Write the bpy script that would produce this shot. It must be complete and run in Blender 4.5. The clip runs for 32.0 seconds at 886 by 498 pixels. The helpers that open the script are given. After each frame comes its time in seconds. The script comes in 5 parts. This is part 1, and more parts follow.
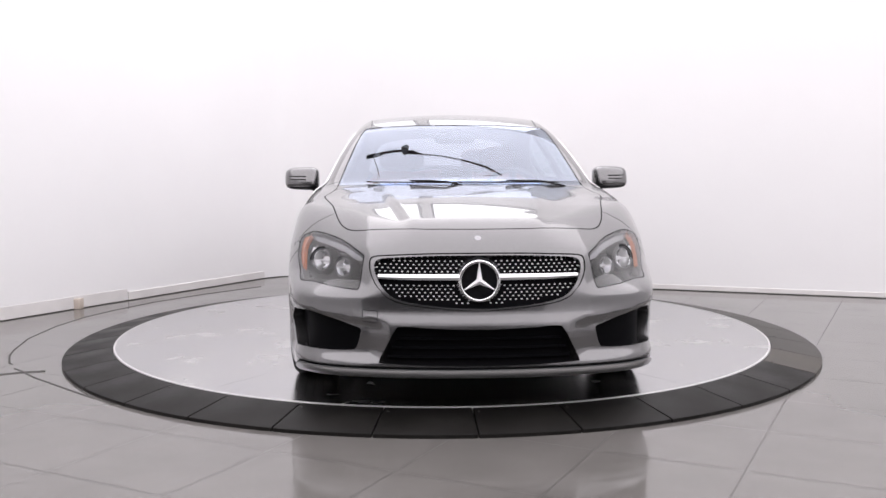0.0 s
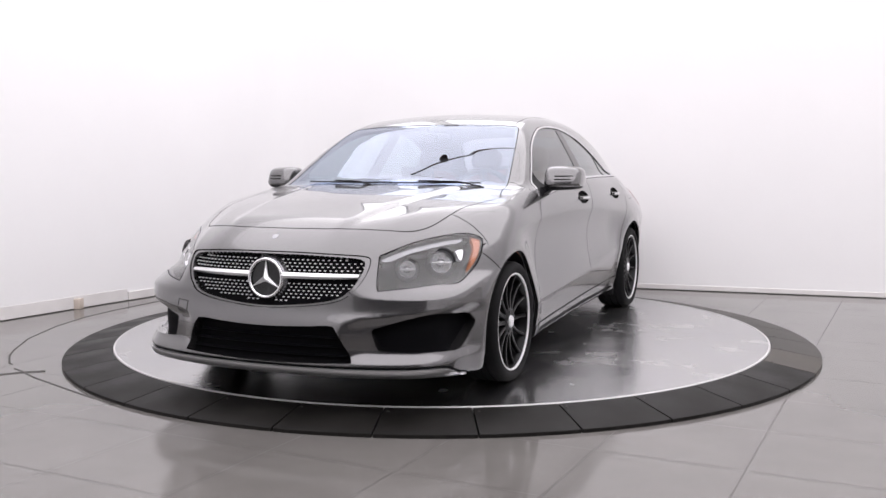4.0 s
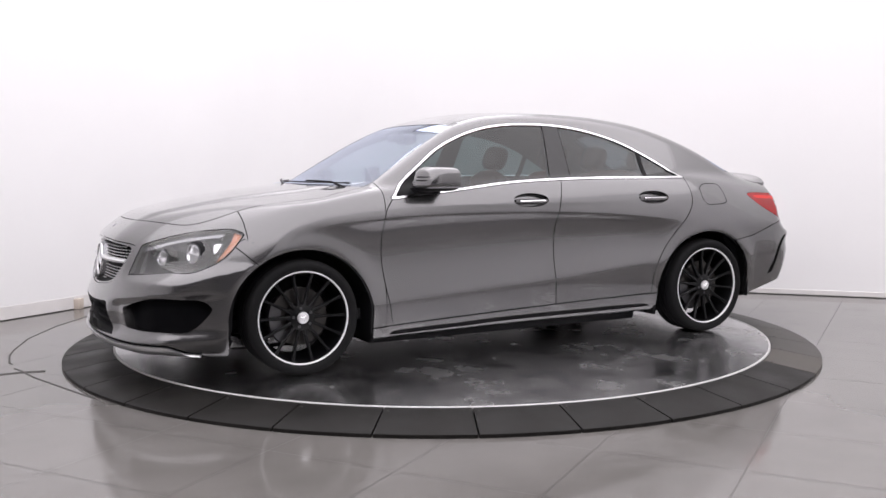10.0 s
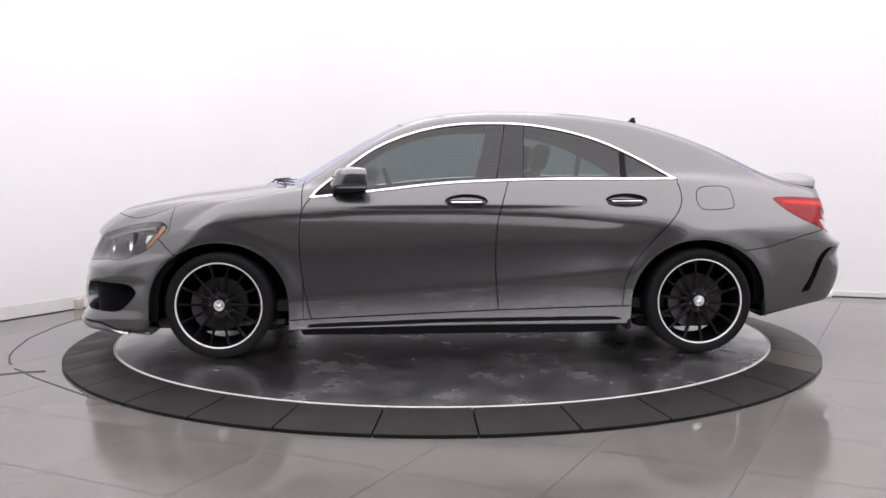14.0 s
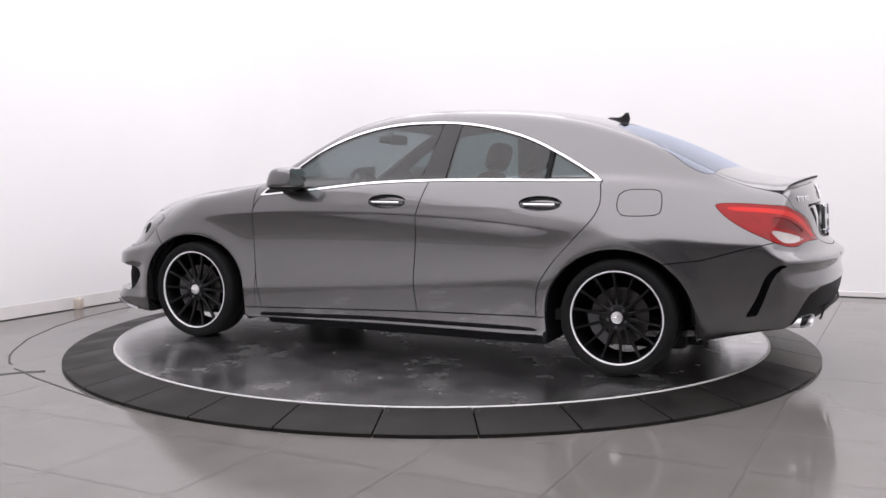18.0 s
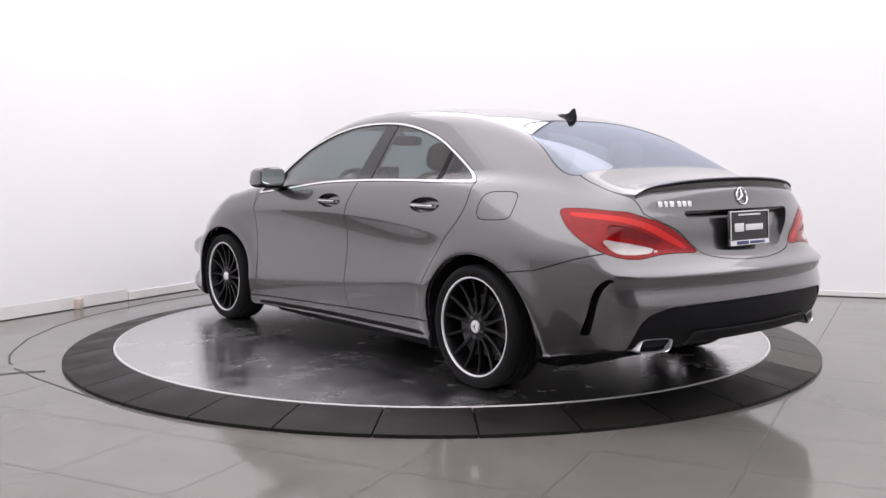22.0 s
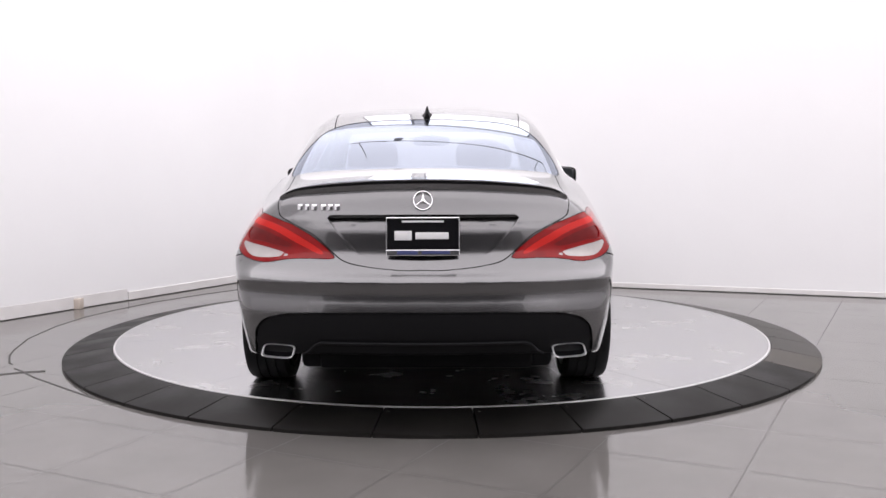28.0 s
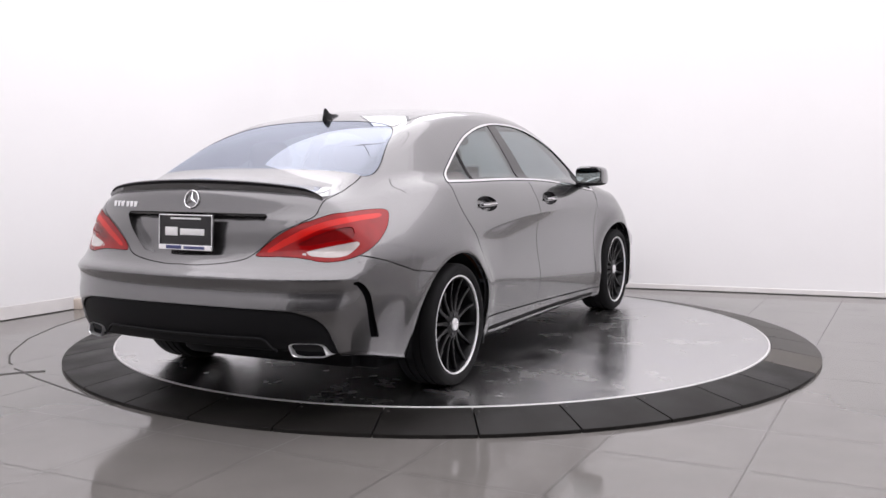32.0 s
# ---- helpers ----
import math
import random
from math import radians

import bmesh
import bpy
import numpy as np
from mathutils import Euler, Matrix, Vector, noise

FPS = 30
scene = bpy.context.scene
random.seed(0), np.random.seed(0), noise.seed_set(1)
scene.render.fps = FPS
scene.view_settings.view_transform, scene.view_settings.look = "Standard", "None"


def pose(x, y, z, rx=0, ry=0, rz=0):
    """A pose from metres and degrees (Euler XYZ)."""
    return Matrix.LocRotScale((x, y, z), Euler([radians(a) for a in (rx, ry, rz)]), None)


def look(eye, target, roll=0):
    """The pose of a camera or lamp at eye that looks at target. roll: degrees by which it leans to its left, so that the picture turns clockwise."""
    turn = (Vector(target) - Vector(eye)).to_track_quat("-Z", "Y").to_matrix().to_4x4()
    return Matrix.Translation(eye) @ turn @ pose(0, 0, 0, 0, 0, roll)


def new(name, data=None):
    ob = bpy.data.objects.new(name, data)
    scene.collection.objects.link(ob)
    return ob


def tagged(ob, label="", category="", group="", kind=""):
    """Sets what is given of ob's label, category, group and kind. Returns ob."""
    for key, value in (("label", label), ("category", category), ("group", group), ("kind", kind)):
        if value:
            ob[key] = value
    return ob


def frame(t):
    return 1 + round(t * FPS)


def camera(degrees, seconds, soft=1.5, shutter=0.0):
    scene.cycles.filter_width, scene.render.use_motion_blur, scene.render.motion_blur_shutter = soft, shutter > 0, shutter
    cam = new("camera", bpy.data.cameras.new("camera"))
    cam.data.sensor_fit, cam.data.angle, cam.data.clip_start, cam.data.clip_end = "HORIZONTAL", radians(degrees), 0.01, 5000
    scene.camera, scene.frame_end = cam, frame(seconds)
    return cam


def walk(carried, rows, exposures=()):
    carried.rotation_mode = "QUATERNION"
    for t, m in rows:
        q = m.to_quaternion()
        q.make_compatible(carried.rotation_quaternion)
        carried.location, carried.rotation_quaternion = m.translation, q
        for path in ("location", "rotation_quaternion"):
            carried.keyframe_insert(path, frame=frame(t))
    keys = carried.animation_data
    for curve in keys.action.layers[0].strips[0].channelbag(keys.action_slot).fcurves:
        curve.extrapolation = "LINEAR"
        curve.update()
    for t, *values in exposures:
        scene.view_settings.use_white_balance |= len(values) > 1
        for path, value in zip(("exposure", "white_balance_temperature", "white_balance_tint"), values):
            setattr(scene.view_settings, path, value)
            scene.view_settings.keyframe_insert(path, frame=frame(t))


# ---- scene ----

cam = camera(50.63, 32.0)
eye = Vector((0, -6.134, 1.130))
ahead = Vector((0.0013, math.cos(0.0892), -math.sin(0.0892)))
stand = look(eye, eye + ahead * 6.0, -0.2)
walk(cam, [(0, stand), (32, stand)])

# ---- light ----
world = bpy.data.worlds.new("studio")
scene.world = world
world.use_nodes = True
world.node_tree.nodes["Background"].inputs[0].default_value = (0.9, 0.93, 1.0, 1)
world.node_tree.nodes["Background"].inputs[1].default_value = 0.005
scene.view_settings.exposure = 0.0


def area_lamp(name, at, to, sx, sy, power, colour=(1, 1, 1)):
    lamp = bpy.data.lights.new(name, "AREA")
    lamp.shape, lamp.size, lamp.size_y, lamp.energy, lamp.color = "RECTANGLE", sx, sy, power, colour
    ob = new(name, lamp)
    ob.matrix_world = look(at, to)
    return ob


PANEL_TONE = (1.0, 0.957, 1.0)


def ceiling_lamp(name, x, y, z, turn, sx, sy, power, colour):
    """A luminous ceiling panel that shines straight down."""
    lamp = bpy.data.lights.new(name, "AREA")
    lamp.shape, lamp.size, lamp.size_y, lamp.energy, lamp.color = "RECTANGLE", sx, sy, power, colour
    ob = new(name, lamp)
    ob.matrix_world = pose(x, y, z, 0, 0, turn)
    return ob


# luminous stretched ceiling over the whole room
CEILING = (0.9, -2.7, 12.0, 12.6)
GLOW = 2.06
ceiling_lamp("ceiling_lamp", CEILING[0], CEILING[1], 4.45, 0, CEILING[2], CEILING[3], GLOW * math.pi * CEILING[2] * CEILING[3], PANEL_TONE)
# light boxes high on the back wall: from, to along the wall, from its corner
SOUTH = -9.0
CORNER = Vector((-1.62, 3.56, 0))
LEFT_DIR = Vector((-0.487, -0.873, 0)).normalized()
RIGHT_DIR = Vector((0.943, -0.333, 0)).normalized()
LIGHT_BOXES = ((0.75, 1.40), (1.55, 3.10))
BOX_Z = (3.04, 4.30)
for d0, d1 in LIGHT_BOXES:
    size = (d1 - d0 - 0.06, BOX_Z[1] - BOX_Z[0] - 0.06)
    at = CORNER + RIGHT_DIR * (d0 + d1) / 2 + Vector((-0.333, -0.943, 0)) * 0.075 + Vector((0, 0, sum(BOX_Z) / 2))
    area_lamp("light_box_glow", at, at + Vector((-0.333, -0.943, 0)), *size, 2.3 * math.pi * size[0] * size[1], (0.95, 0.94, 1.0))
# ---- materials ----


def material(name, colour, rough=0.5, metal=0.0, coat=0.0, vary=0.0, scale=8.0, bump=0.0, bump_scale=60.0, rvary=0.0):
    m = bpy.data.materials.new(name)
    m.use_nodes = True
    nt = m.node_tree
    b = nt.nodes["Principled BSDF"]
    b.inputs["Base Color"].default_value = (*colour, 1)
    b.inputs["Roughness"].default_value = rough
    b.inputs["Metallic"].default_value = metal
    b.inputs["Coat Weight"].default_value = coat
    b.inputs["Coat Roughness"].default_value = 0.03
    if vary or bump or rvary:
        tc = nt.nodes.new("ShaderNodeTexCoord")
    if vary or rvary:
        n = nt.nodes.new("ShaderNodeTexNoise")
        n.inputs["Scale"].default_value, n.inputs["Detail"].default_value = scale, 6
        nt.links.new(tc.outputs["Object"], n.inputs["Vector"])
    if vary:
        r = nt.nodes.new("ShaderNodeMix")
        r.data_type = "RGBA"
        r.inputs["A"].default_value = (*[c * (1 - vary) for c in colour], 1)
        r.inputs["B"].default_value = (*[min(1, c * (1 + vary)) for c in colour], 1)
        nt.links.new(n.outputs["Fac"], r.inputs["Factor"])
        nt.links.new(r.outputs["Result"], b.inputs["Base Color"])
    if rvary:
        q = nt.nodes.new("ShaderNodeMapRange")
        q.inputs["From Min"].default_value, q.inputs["From Max"].default_value = 0.3, 0.7
        q.inputs["To Min"].default_value, q.inputs["To Max"].default_value = max(0, rough - rvary), rough + rvary
        nt.links.new(n.outputs["Fac"], q.inputs["Value"])
        nt.links.new(q.outputs["Result"], b.inputs["Roughness"])
    if bump:
        k = nt.nodes.new("ShaderNodeTexNoise")
        k.inputs["Scale"].default_value, k.inputs["Detail"].default_value = bump_scale, 4
        nt.links.new(tc.outputs["Object"], k.inputs["Vector"])
        u = nt.nodes.new("ShaderNodeBump")
        u.inputs["Strength"].default_value, u.inputs["Distance"].default_value = bump, 0.01
        nt.links.new(k.outputs["Fac"], u.inputs["Height"])
        nt.links.new(u.outputs["Normal"], b.inputs["Normal"])
    return m


WALL = material("white_wall_paint", (0.87, 0.865, 0.87), 0.6, vary=0.02, scale=1.5, bump=0.05, bump_scale=40)
FLOOR = material("grey_porcelain_floor", (0.143, 0.136, 0.129), 0.10, vary=0.18, scale=2.2, rvary=0.07)
RUBBER_RING = material("dark_rubber_ramp", (0.012, 0.0112, 0.0104), 0.48, vary=0.65, scale=3.0, bump=0.12, bump_scale=120, rvary=0.12)
CORD = material("grey_floor_tape", (0.042, 0.040, 0.037), 0.55, vary=0.3, scale=6)
RUBBER_RING.node_tree.nodes["Principled BSDF"].inputs["Specular IOR Level"].default_value = 0.14


def disc_material():
    """Worn metal plate: cloudy smears of dust over a dull polish, with fine scratches."""
    m = material("scuffed_metal_disc", (0.6, 0.6, 0.6), 0.3, metal=1.0)
    nt = m.node_tree
    b = nt.nodes["Principled BSDF"]
    tc = nt.nodes.new("ShaderNodeTexCoord")

    def cloud(scale, low, high, lo, hi, detail=5.0, stretch=(1, 1, 1)):
        mp = nt.nodes.new("ShaderNodeMapping")
        mp.inputs["Scale"].default_value = stretch
        n = nt.nodes.new("ShaderNodeTexNoise")
        n.inputs["Scale"].default_value, n.inputs["Detail"].default_value, n.inputs["Distortion"].default_value = scale, detail, 0.3
        n.inputs["Roughness"].default_value = 0.5
        q = nt.nodes.new("ShaderNodeMapRange")
        q.interpolation_type = "SMOOTHSTEP"
        q.inputs["From Min"].default_value, q.inputs["From Max"].default_value = low, high
        q.inputs["To Min"].default_value, q.inputs["To Max"].default_value = lo, hi
        nt.links.new(tc.outputs["Object"], mp.inputs["Vector"])
        nt.links.new(mp.outputs["Vector"], n.inputs["Vector"])
        nt.links.new(n.outputs["Fac"], q.inputs["Value"])
        return q.outputs["Result"]
    smear = cloud(2.6, 0.25, 0.75, 0.0, 1.0, 1.5)
    fine = cloud(9.0, 0.22, 0.80, 0.0, 1.0, 2.0)
    dust = nt.nodes.new("ShaderNodeMath")
    dust.operation = "MULTIPLY_ADD"
    dust.inputs[1].default_value = 0.45
    nt.links.new(fine, dust.inputs[0])
    half = nt.nodes.new("ShaderNodeMath")
    half.operation = "MULTIPLY"
    half.inputs[1].default_value = 0.55
    nt.links.new(smear, half.inputs[0])
    nt.links.new(half.outputs[0], dust.inputs[2])
    for socket, lo, hi in (("Roughness", 0.17, 0.31), ("Metallic", 1.0, 0.98)):
        q = nt.nodes.new("ShaderNodeMapRange")
        q.inputs["To Min"].default_value, q.inputs["To Max"].default_value = lo, hi
        nt.links.new(dust.outputs[0], q.inputs["Value"])
        nt.links.new(q.outputs["Result"], b.inputs[socket])
    c = nt.nodes.new("ShaderNodeMix")
    c.data_type = "RGBA"
    c.inputs["A"].default_value, c.inputs["B"].default_value = (0.53, 0.53, 0.545, 1), (0.63, 0.625, 0.62, 1)
    nt.links.new(dust.outputs[0], c.inputs["Factor"])
    nt.links.new(c.outputs["Result"], b.inputs["Base Color"])
    return m


DISC = disc_material()
BOARD = material("scuffed_white_board", (0.74, 0.72, 0.71), 0.5, vary=0.12, scale=5)
BEIGE = material("beige_plastic", (0.55, 0.48, 0.42), 0.5)
WALL_GREY = material("pale_wall", (0.84, 0.835, 0.84), 0.7, vary=0.03, scale=2)
HALL = material("dark_hall_paint", (0.10, 0.10, 0.108), 0.7, vary=0.2, scale=1.0)
SOILED_RING = material("soiled_rubber_ramp", (0.022, 0.019, 0.0145), 0.48, vary=0.45, scale=3.0, bump=0.1, bump_scale=120)
DUSTY_RING = material("dusty_rubber_ramp", (0.040, 0.034, 0.026), 0.5, vary=0.45, scale=3.0, bump=0.1, bump_scale=120)
FRAME = material("grey_window_frame", (0.2, 0.2, 0.21), 0.4)
GROUT = material("grey_grout", (0.13, 0.125, 0.12), 0.7)
RIM_METAL = material("bright_edge_metal", (0.6, 0.59, 0.59), 0.4, metal=0.3, vary=0.1, scale=20)


def car_paint():
    """Grey metallic base with fine flakes under a clear coat."""
    m = material("grey_metallic_paint", (0.135, 0.133, 0.136), 0.25, metal=0.88, coat=1.0)
    nt = m.node_tree
    b = nt.nodes["Principled BSDF"]
    b.inputs["Coat Roughness"].default_value, b.inputs["Coat IOR"].default_value = 0.012, 1.55
    tc, n, c = [nt.nodes.new("ShaderNode" + k) for k in ("TexCoord", "TexNoise", "Mix")]
    n.inputs["Scale"].default_value, n.inputs["Detail"].default_value = 900.0, 2.0
    c.data_type = "RGBA"
    c.inputs["A"].default_value, c.inputs["B"].default_value = (0.126, 0.124, 0.127, 1), (0.146, 0.144, 0.147, 1)
    nt.links.new(tc.outputs["Object"], n.inputs["Vector"])
    nt.links.new(n.outputs["Fac"], c.inputs["Factor"])
    nt.links.new(c.outputs["Result"], b.inputs["Base Color"])
    return m


PAINT = car_paint()
BLACK = material("black_plastic", (0.008, 0.008, 0.009), 0.5)
BLACK.node_tree.nodes["Principled BSDF"].inputs["Specular IOR Level"].default_value = 0.12
TYRE = material("tyre_rubber", (0.008, 0.008, 0.0085), 0.7, bump=0.1)
TYRE.node_tree.nodes["Principled BSDF"].inputs["Specular IOR Level"].default_value = 0.14


def glass_material(name, tint, base=0.04, sheen=(1, 1, 1)):
    """Thin glass: a clear tint with a mirror sheen that grows at a slant."""
    m = bpy.data.materials.new(name)
    m.use_nodes = True
    nt = m.node_tree
    nt.nodes.remove(nt.nodes["Principled BSDF"])
    t, g, x, f, p, r = [nt.nodes.new("ShaderNode" + k) for k in ("BsdfTransparent", "BsdfGlossy", "MixShader", "LayerWeight", "Math", "MapRange")]
    t.inputs["Color"].default_value = (*tint, 1)
    g.inputs["Roughness"].default_value = 0.0
    g.inputs["Color"].default_value = (*sheen, 1)
    f.inputs["Blend"].default_value = 0.5
    p.operation = "POWER"
    p.inputs[1].default_value = 4.0
    r.inputs["To Min"].default_value = base
    nt.links.new(f.outputs["Facing"], p.inputs[0])
    nt.links.new(p.outputs[0], r.inputs["Value"])
    nt.links.new(r.outputs["Result"], x.inputs[0])
    nt.links.new(t.outputs[0], x.inputs[1])
    nt.links.new(g.outputs[0], x.inputs[2])
    nt.links.new(x.outputs[0], nt.nodes["Material Output"].inputs["Surface"])
    return m


GLOSS_BLACK = material("gloss_black", (0.006, 0.006, 0.007), 0.06)
MESH_BLACK = material("black_mesh_plastic", (0.004, 0.004, 0.005), 0.6)
MESH_BLACK.node_tree.nodes["Principled BSDF"].inputs["Specular IOR Level"].default_value = 0.05
WHEEL_BLACK = material("black_wheel_paint", (0.004, 0.004, 0.0045), 0.3)
WHEEL_BLACK.node_tree.nodes["Principled BSDF"].inputs["Specular IOR Level"].default_value = 0.22
PIN = material("bright_pin", (0.85, 0.85, 0.86), 0.35, metal=0.2)
CHROME = material("chrome", (0.82, 0.82, 0.83), 0.07, metal=1.0)
SILVER = material("satin_silver", (0.78, 0.78, 0.79), 0.28, metal=0.75)
LIP = material("machined_rim_lip", (0.82, 0.82, 0.83), 0.35, metal=0.3)
SILVER_SOFT = material("pale_silver", (0.4, 0.4, 0.42), 0.4, metal=0.4)
DARK_METAL = material("dark_metal", (0.10, 0.10, 0.105), 0.35, metal=0.8)
BRAKE = material("brake_steel", (0.06, 0.057, 0.055), 0.35, metal=0.9, vary=0.2, scale=30)
MIRROR = material("mirror_silver", (0.42, 0.47, 0.47), 0.01, metal=1.0)
HOUSING = material("lamp_housing_grey", (0.13, 0.13, 0.135), 0.3, metal=0.4)
HOUSING.node_tree.nodes["Principled BSDF"].inputs["Specular IOR Level"].default_value = 0.3
AMBER = material("amber_plastic", (0.42, 0.105, 0.014), 0.2, coat=0.8, vary=0.3, scale=60)
RED = material("red_lens", (0.24, 0.002, 0.003), 0.10, vary=0.35, scale=14)
LAMP_GREY = material("lamp_reflector_grey", (0.24, 0.24, 0.25), 0.18, metal=0.9)
LIP_SILVER = material("satin_silver_lip", (0.55, 0.55, 0.56), 0.30, metal=0.85)
RED_DARK = material("dark_red_lens", (0.16, 0.004, 0.005), 0.12, vary=0.4, scale=30)
RED_BRIGHT = material("bright_red_lens", (0.55, 0.012, 0.008), 0.15)
for lens_red in (RED, RED_DARK, RED_BRIGHT):
    lens_red.node_tree.nodes["Principled BSDF"].inputs["Specular IOR Level"].default_value = 0.3
CLEAR_LENS = material("milky_clear_lens", (0.47, 0.43, 0.42), 0.12, coat=1.0, vary=0.2, scale=20)
WHITE = material("white_print", (0.7, 0.7, 0.7), 0.5)
NAVY = material("navy_print", (0.05, 0.06, 0.16), 0.4)
CABIN = material("dark_cabin_trim", (0.025, 0.025, 0.027), 0.7, bump=0.15, bump_scale=200)
LEATHER = material("red_brown_leather", (0.30, 0.10, 0.055), 0.5, vary=0.15, scale=12, bump=0.2, bump_scale=90)
LEATHER_DARK = material("dark_leather", (0.10, 0.045, 0.035), 0.5, bump=0.2, bump_scale=90)
TINT = glass_material("dark_tinted_glass", (0.23, 0.295, 0.30), 0.05)
TINT_REAR = glass_material("tinted_rear_glass", (0.36, 0.38, 0.42), 0.20, sheen=(0.80, 0.865, 1.0))
SCREEN = glass_material("windscreen_glass", (0.80, 0.82, 0.84), 0.21, sheen=(0.80, 0.865, 1.0))
LENS = glass_material("clear_lamp_cover", (0.95, 0.95, 0.96), 0.07)

# ---- mesh helpers ----


def mesh_object(name, verts, faces, mat, parent=None, label="", smooth=False, normals=None):
    me = bpy.data.meshes.new(name)
    me.from_pydata([tuple(map(float, v)) for v in verts], [], [tuple(map(int, f)) for f in faces])
    me.validate()
    me.materials.append(mat)
    if smooth or normals is not None:
        me.polygons.foreach_set("use_smooth", [True] * len(me.polygons))
    if normals is not None and len(me.vertices) == len(normals):
        me.normals_split_custom_set_from_vertices([tuple(map(float, n)) for n in normals])
    ob = new(name, me)
    if parent:
        ob.parent = parent
    if label:
        tagged(ob, label)
    return ob


def part(name, bm, mat, parent=None, label="", smooth=True):
    me = bpy.data.meshes.new(name)
    bm.to_mesh(me)
    bm.free()
    me.materials.append(mat)
    if smooth:
        me.polygons.foreach_set("use_smooth", [True] * len(me.polygons))
        me.set_sharp_from_angle(angle=radians(35))
    ob = new(name, me)
    if parent:
        ob.parent = parent
    if label:
        tagged(ob, label)
    return ob


def box(bm, x0, x1, y0, y1, z0, z1, bevel=0.0, m=None):
    made = bmesh.ops.create_cube(bm, size=1)["verts"]
    t = Matrix.Translation(((x0 + x1) / 2, (y0 + y1) / 2, (z0 + z1) / 2)) @ Matrix.Diagonal((x1 - x0, y1 - y0, z1 - z0, 1))
    bmesh.ops.transform(bm, matrix=(m or Matrix()) @ t, verts=made)
    if bevel:
        edges = list({e for v in made for e in v.link_edges})
        bmesh.ops.bevel(bm, geom=edges, offset=bevel, segments=2, affect="EDGES", profile=0.5)
    return bm


def lathe(bm, profile, n=64, axis="z", closed=False, m=None):
    """Turn (radius, height) pairs about an axis."""
    rings = []
    for r, h in profile:
        ring = []
        for i in range(n):
            a = 2 * math.pi * i / n
            p = Vector((r * math.cos(a), r * math.sin(a), h))
            if axis == "y":
                p = Vector((p.x, p.z, -p.y))
            ring.append(bm.verts.new(m @ p if m else p))
        rings.append(ring)
    pairs = list(zip(rings, rings[1:])) + ([(rings[-1], rings[0])] if closed else [])
    for a, b in pairs:
        for i in range(n):
            bm.faces.new((a[i], a[(i + 1) % n], b[(i + 1) % n], b[i]))
    return bm


def tube(bm, pts, r, n=8, closed=False):
    pts = [Vector(p) for p in pts]
    rings = []
    for i, p in enumerate(pts):
        a = pts[i - 1] if (i or closed) else pts[0]
        b = pts[(i + 1) % len(pts)] if (i + 1 < len(pts) or closed) else pts[-1]
        d = (b - a).normalized()
        u = d.cross(Vector((0, 0, 1)))
        u = u.normalized() if u.length > 1e-4 else Vector((1, 0, 0))
        w = u.cross(d)
        rings.append([bm.verts.new(p + (u * math.cos(2 * math.pi * k / n) + w * math.sin(2 * math.pi * k / n)) * r) for k in range(n)])
    for a, b in zip(rings, rings[1:] + ([rings[0]] if closed else [])):
        for k in range(n):
            bm.faces.new((a[k], a[(k + 1) % n], b[(k + 1) % n], b[k]))
    if not closed:
        bm.faces.new(rings[0][::-1])
        bm.faces.new(rings[-1])
    return bm


def loft(bm, sections, closed=True, caps=True):
    rings = [[bm.verts.new(p) for p in s] for s in sections]
    n = len(rings[0])
    for a, b in zip(rings, rings[1:]):
        for k in range(n if closed else n - 1):
            bm.faces.new((a[k], a[(k + 1) % n], b[(k + 1) % n], b[k]))
    if caps and closed:
        bm.faces.new(rings[0][::-1])
        bm.faces.new(rings[-1])
    bmesh.ops.recalc_face_normals(bm, faces=bm.faces)
    return bm


def spl(xs, ys):
    """A smooth curve y(x) through a few knots."""
    xs, ys = np.asarray(xs, float), np.asarray(ys, float)
    if xs[0] > xs[-1]:
        xs, ys = xs[::-1], ys[::-1]
    h, d = np.diff(xs), np.diff(ys) / np.diff(xs)
    m = np.empty(len(xs))
    m[0], m[-1] = d[0], d[-1]
    m[1:-1] = (d[:-1] * h[1:] + d[1:] * h[:-1]) / (h[1:] + h[:-1])

    def run(x):
        x = np.asarray(x, float)
        i = np.clip(np.searchsorted(xs, x) - 1, 0, len(xs) - 2)
        t = (x - xs[i]) / h[i]
        inner = ((1 + 2 * t) * (1 - t) ** 2 * ys[i] + t * (1 - t) ** 2 * h[i] * m[i]
                 + t * t * (3 - 2 * t) * ys[i + 1] + t * t * (t - 1) * h[i] * m[i + 1])
        return np.where(x < xs[0], ys[0] + m[0] * (x - xs[0]), np.where(x > xs[-1], ys[-1] + m[-1] * (x - xs[-1]), inner))
    return run


# ---- room ----
ROOM_H = 4.6


def wall_run():
    """Plan of the two white walls with a rounded corner between them."""
    r = 0.5
    pts = [CORNER + LEFT_DIR * 7.5, CORNER + LEFT_DIR * r]
    for i in range(1, 8):
        t = i / 8
        pts.append((CORNER + LEFT_DIR * r) * (1 - t) ** 2 + CORNER * 2 * t * (1 - t) + (CORNER + RIGHT_DIR * r) * t * t)
    pts += [CORNER + RIGHT_DIR * r, CORNER + RIGHT_DIR * 9.0]
    return pts


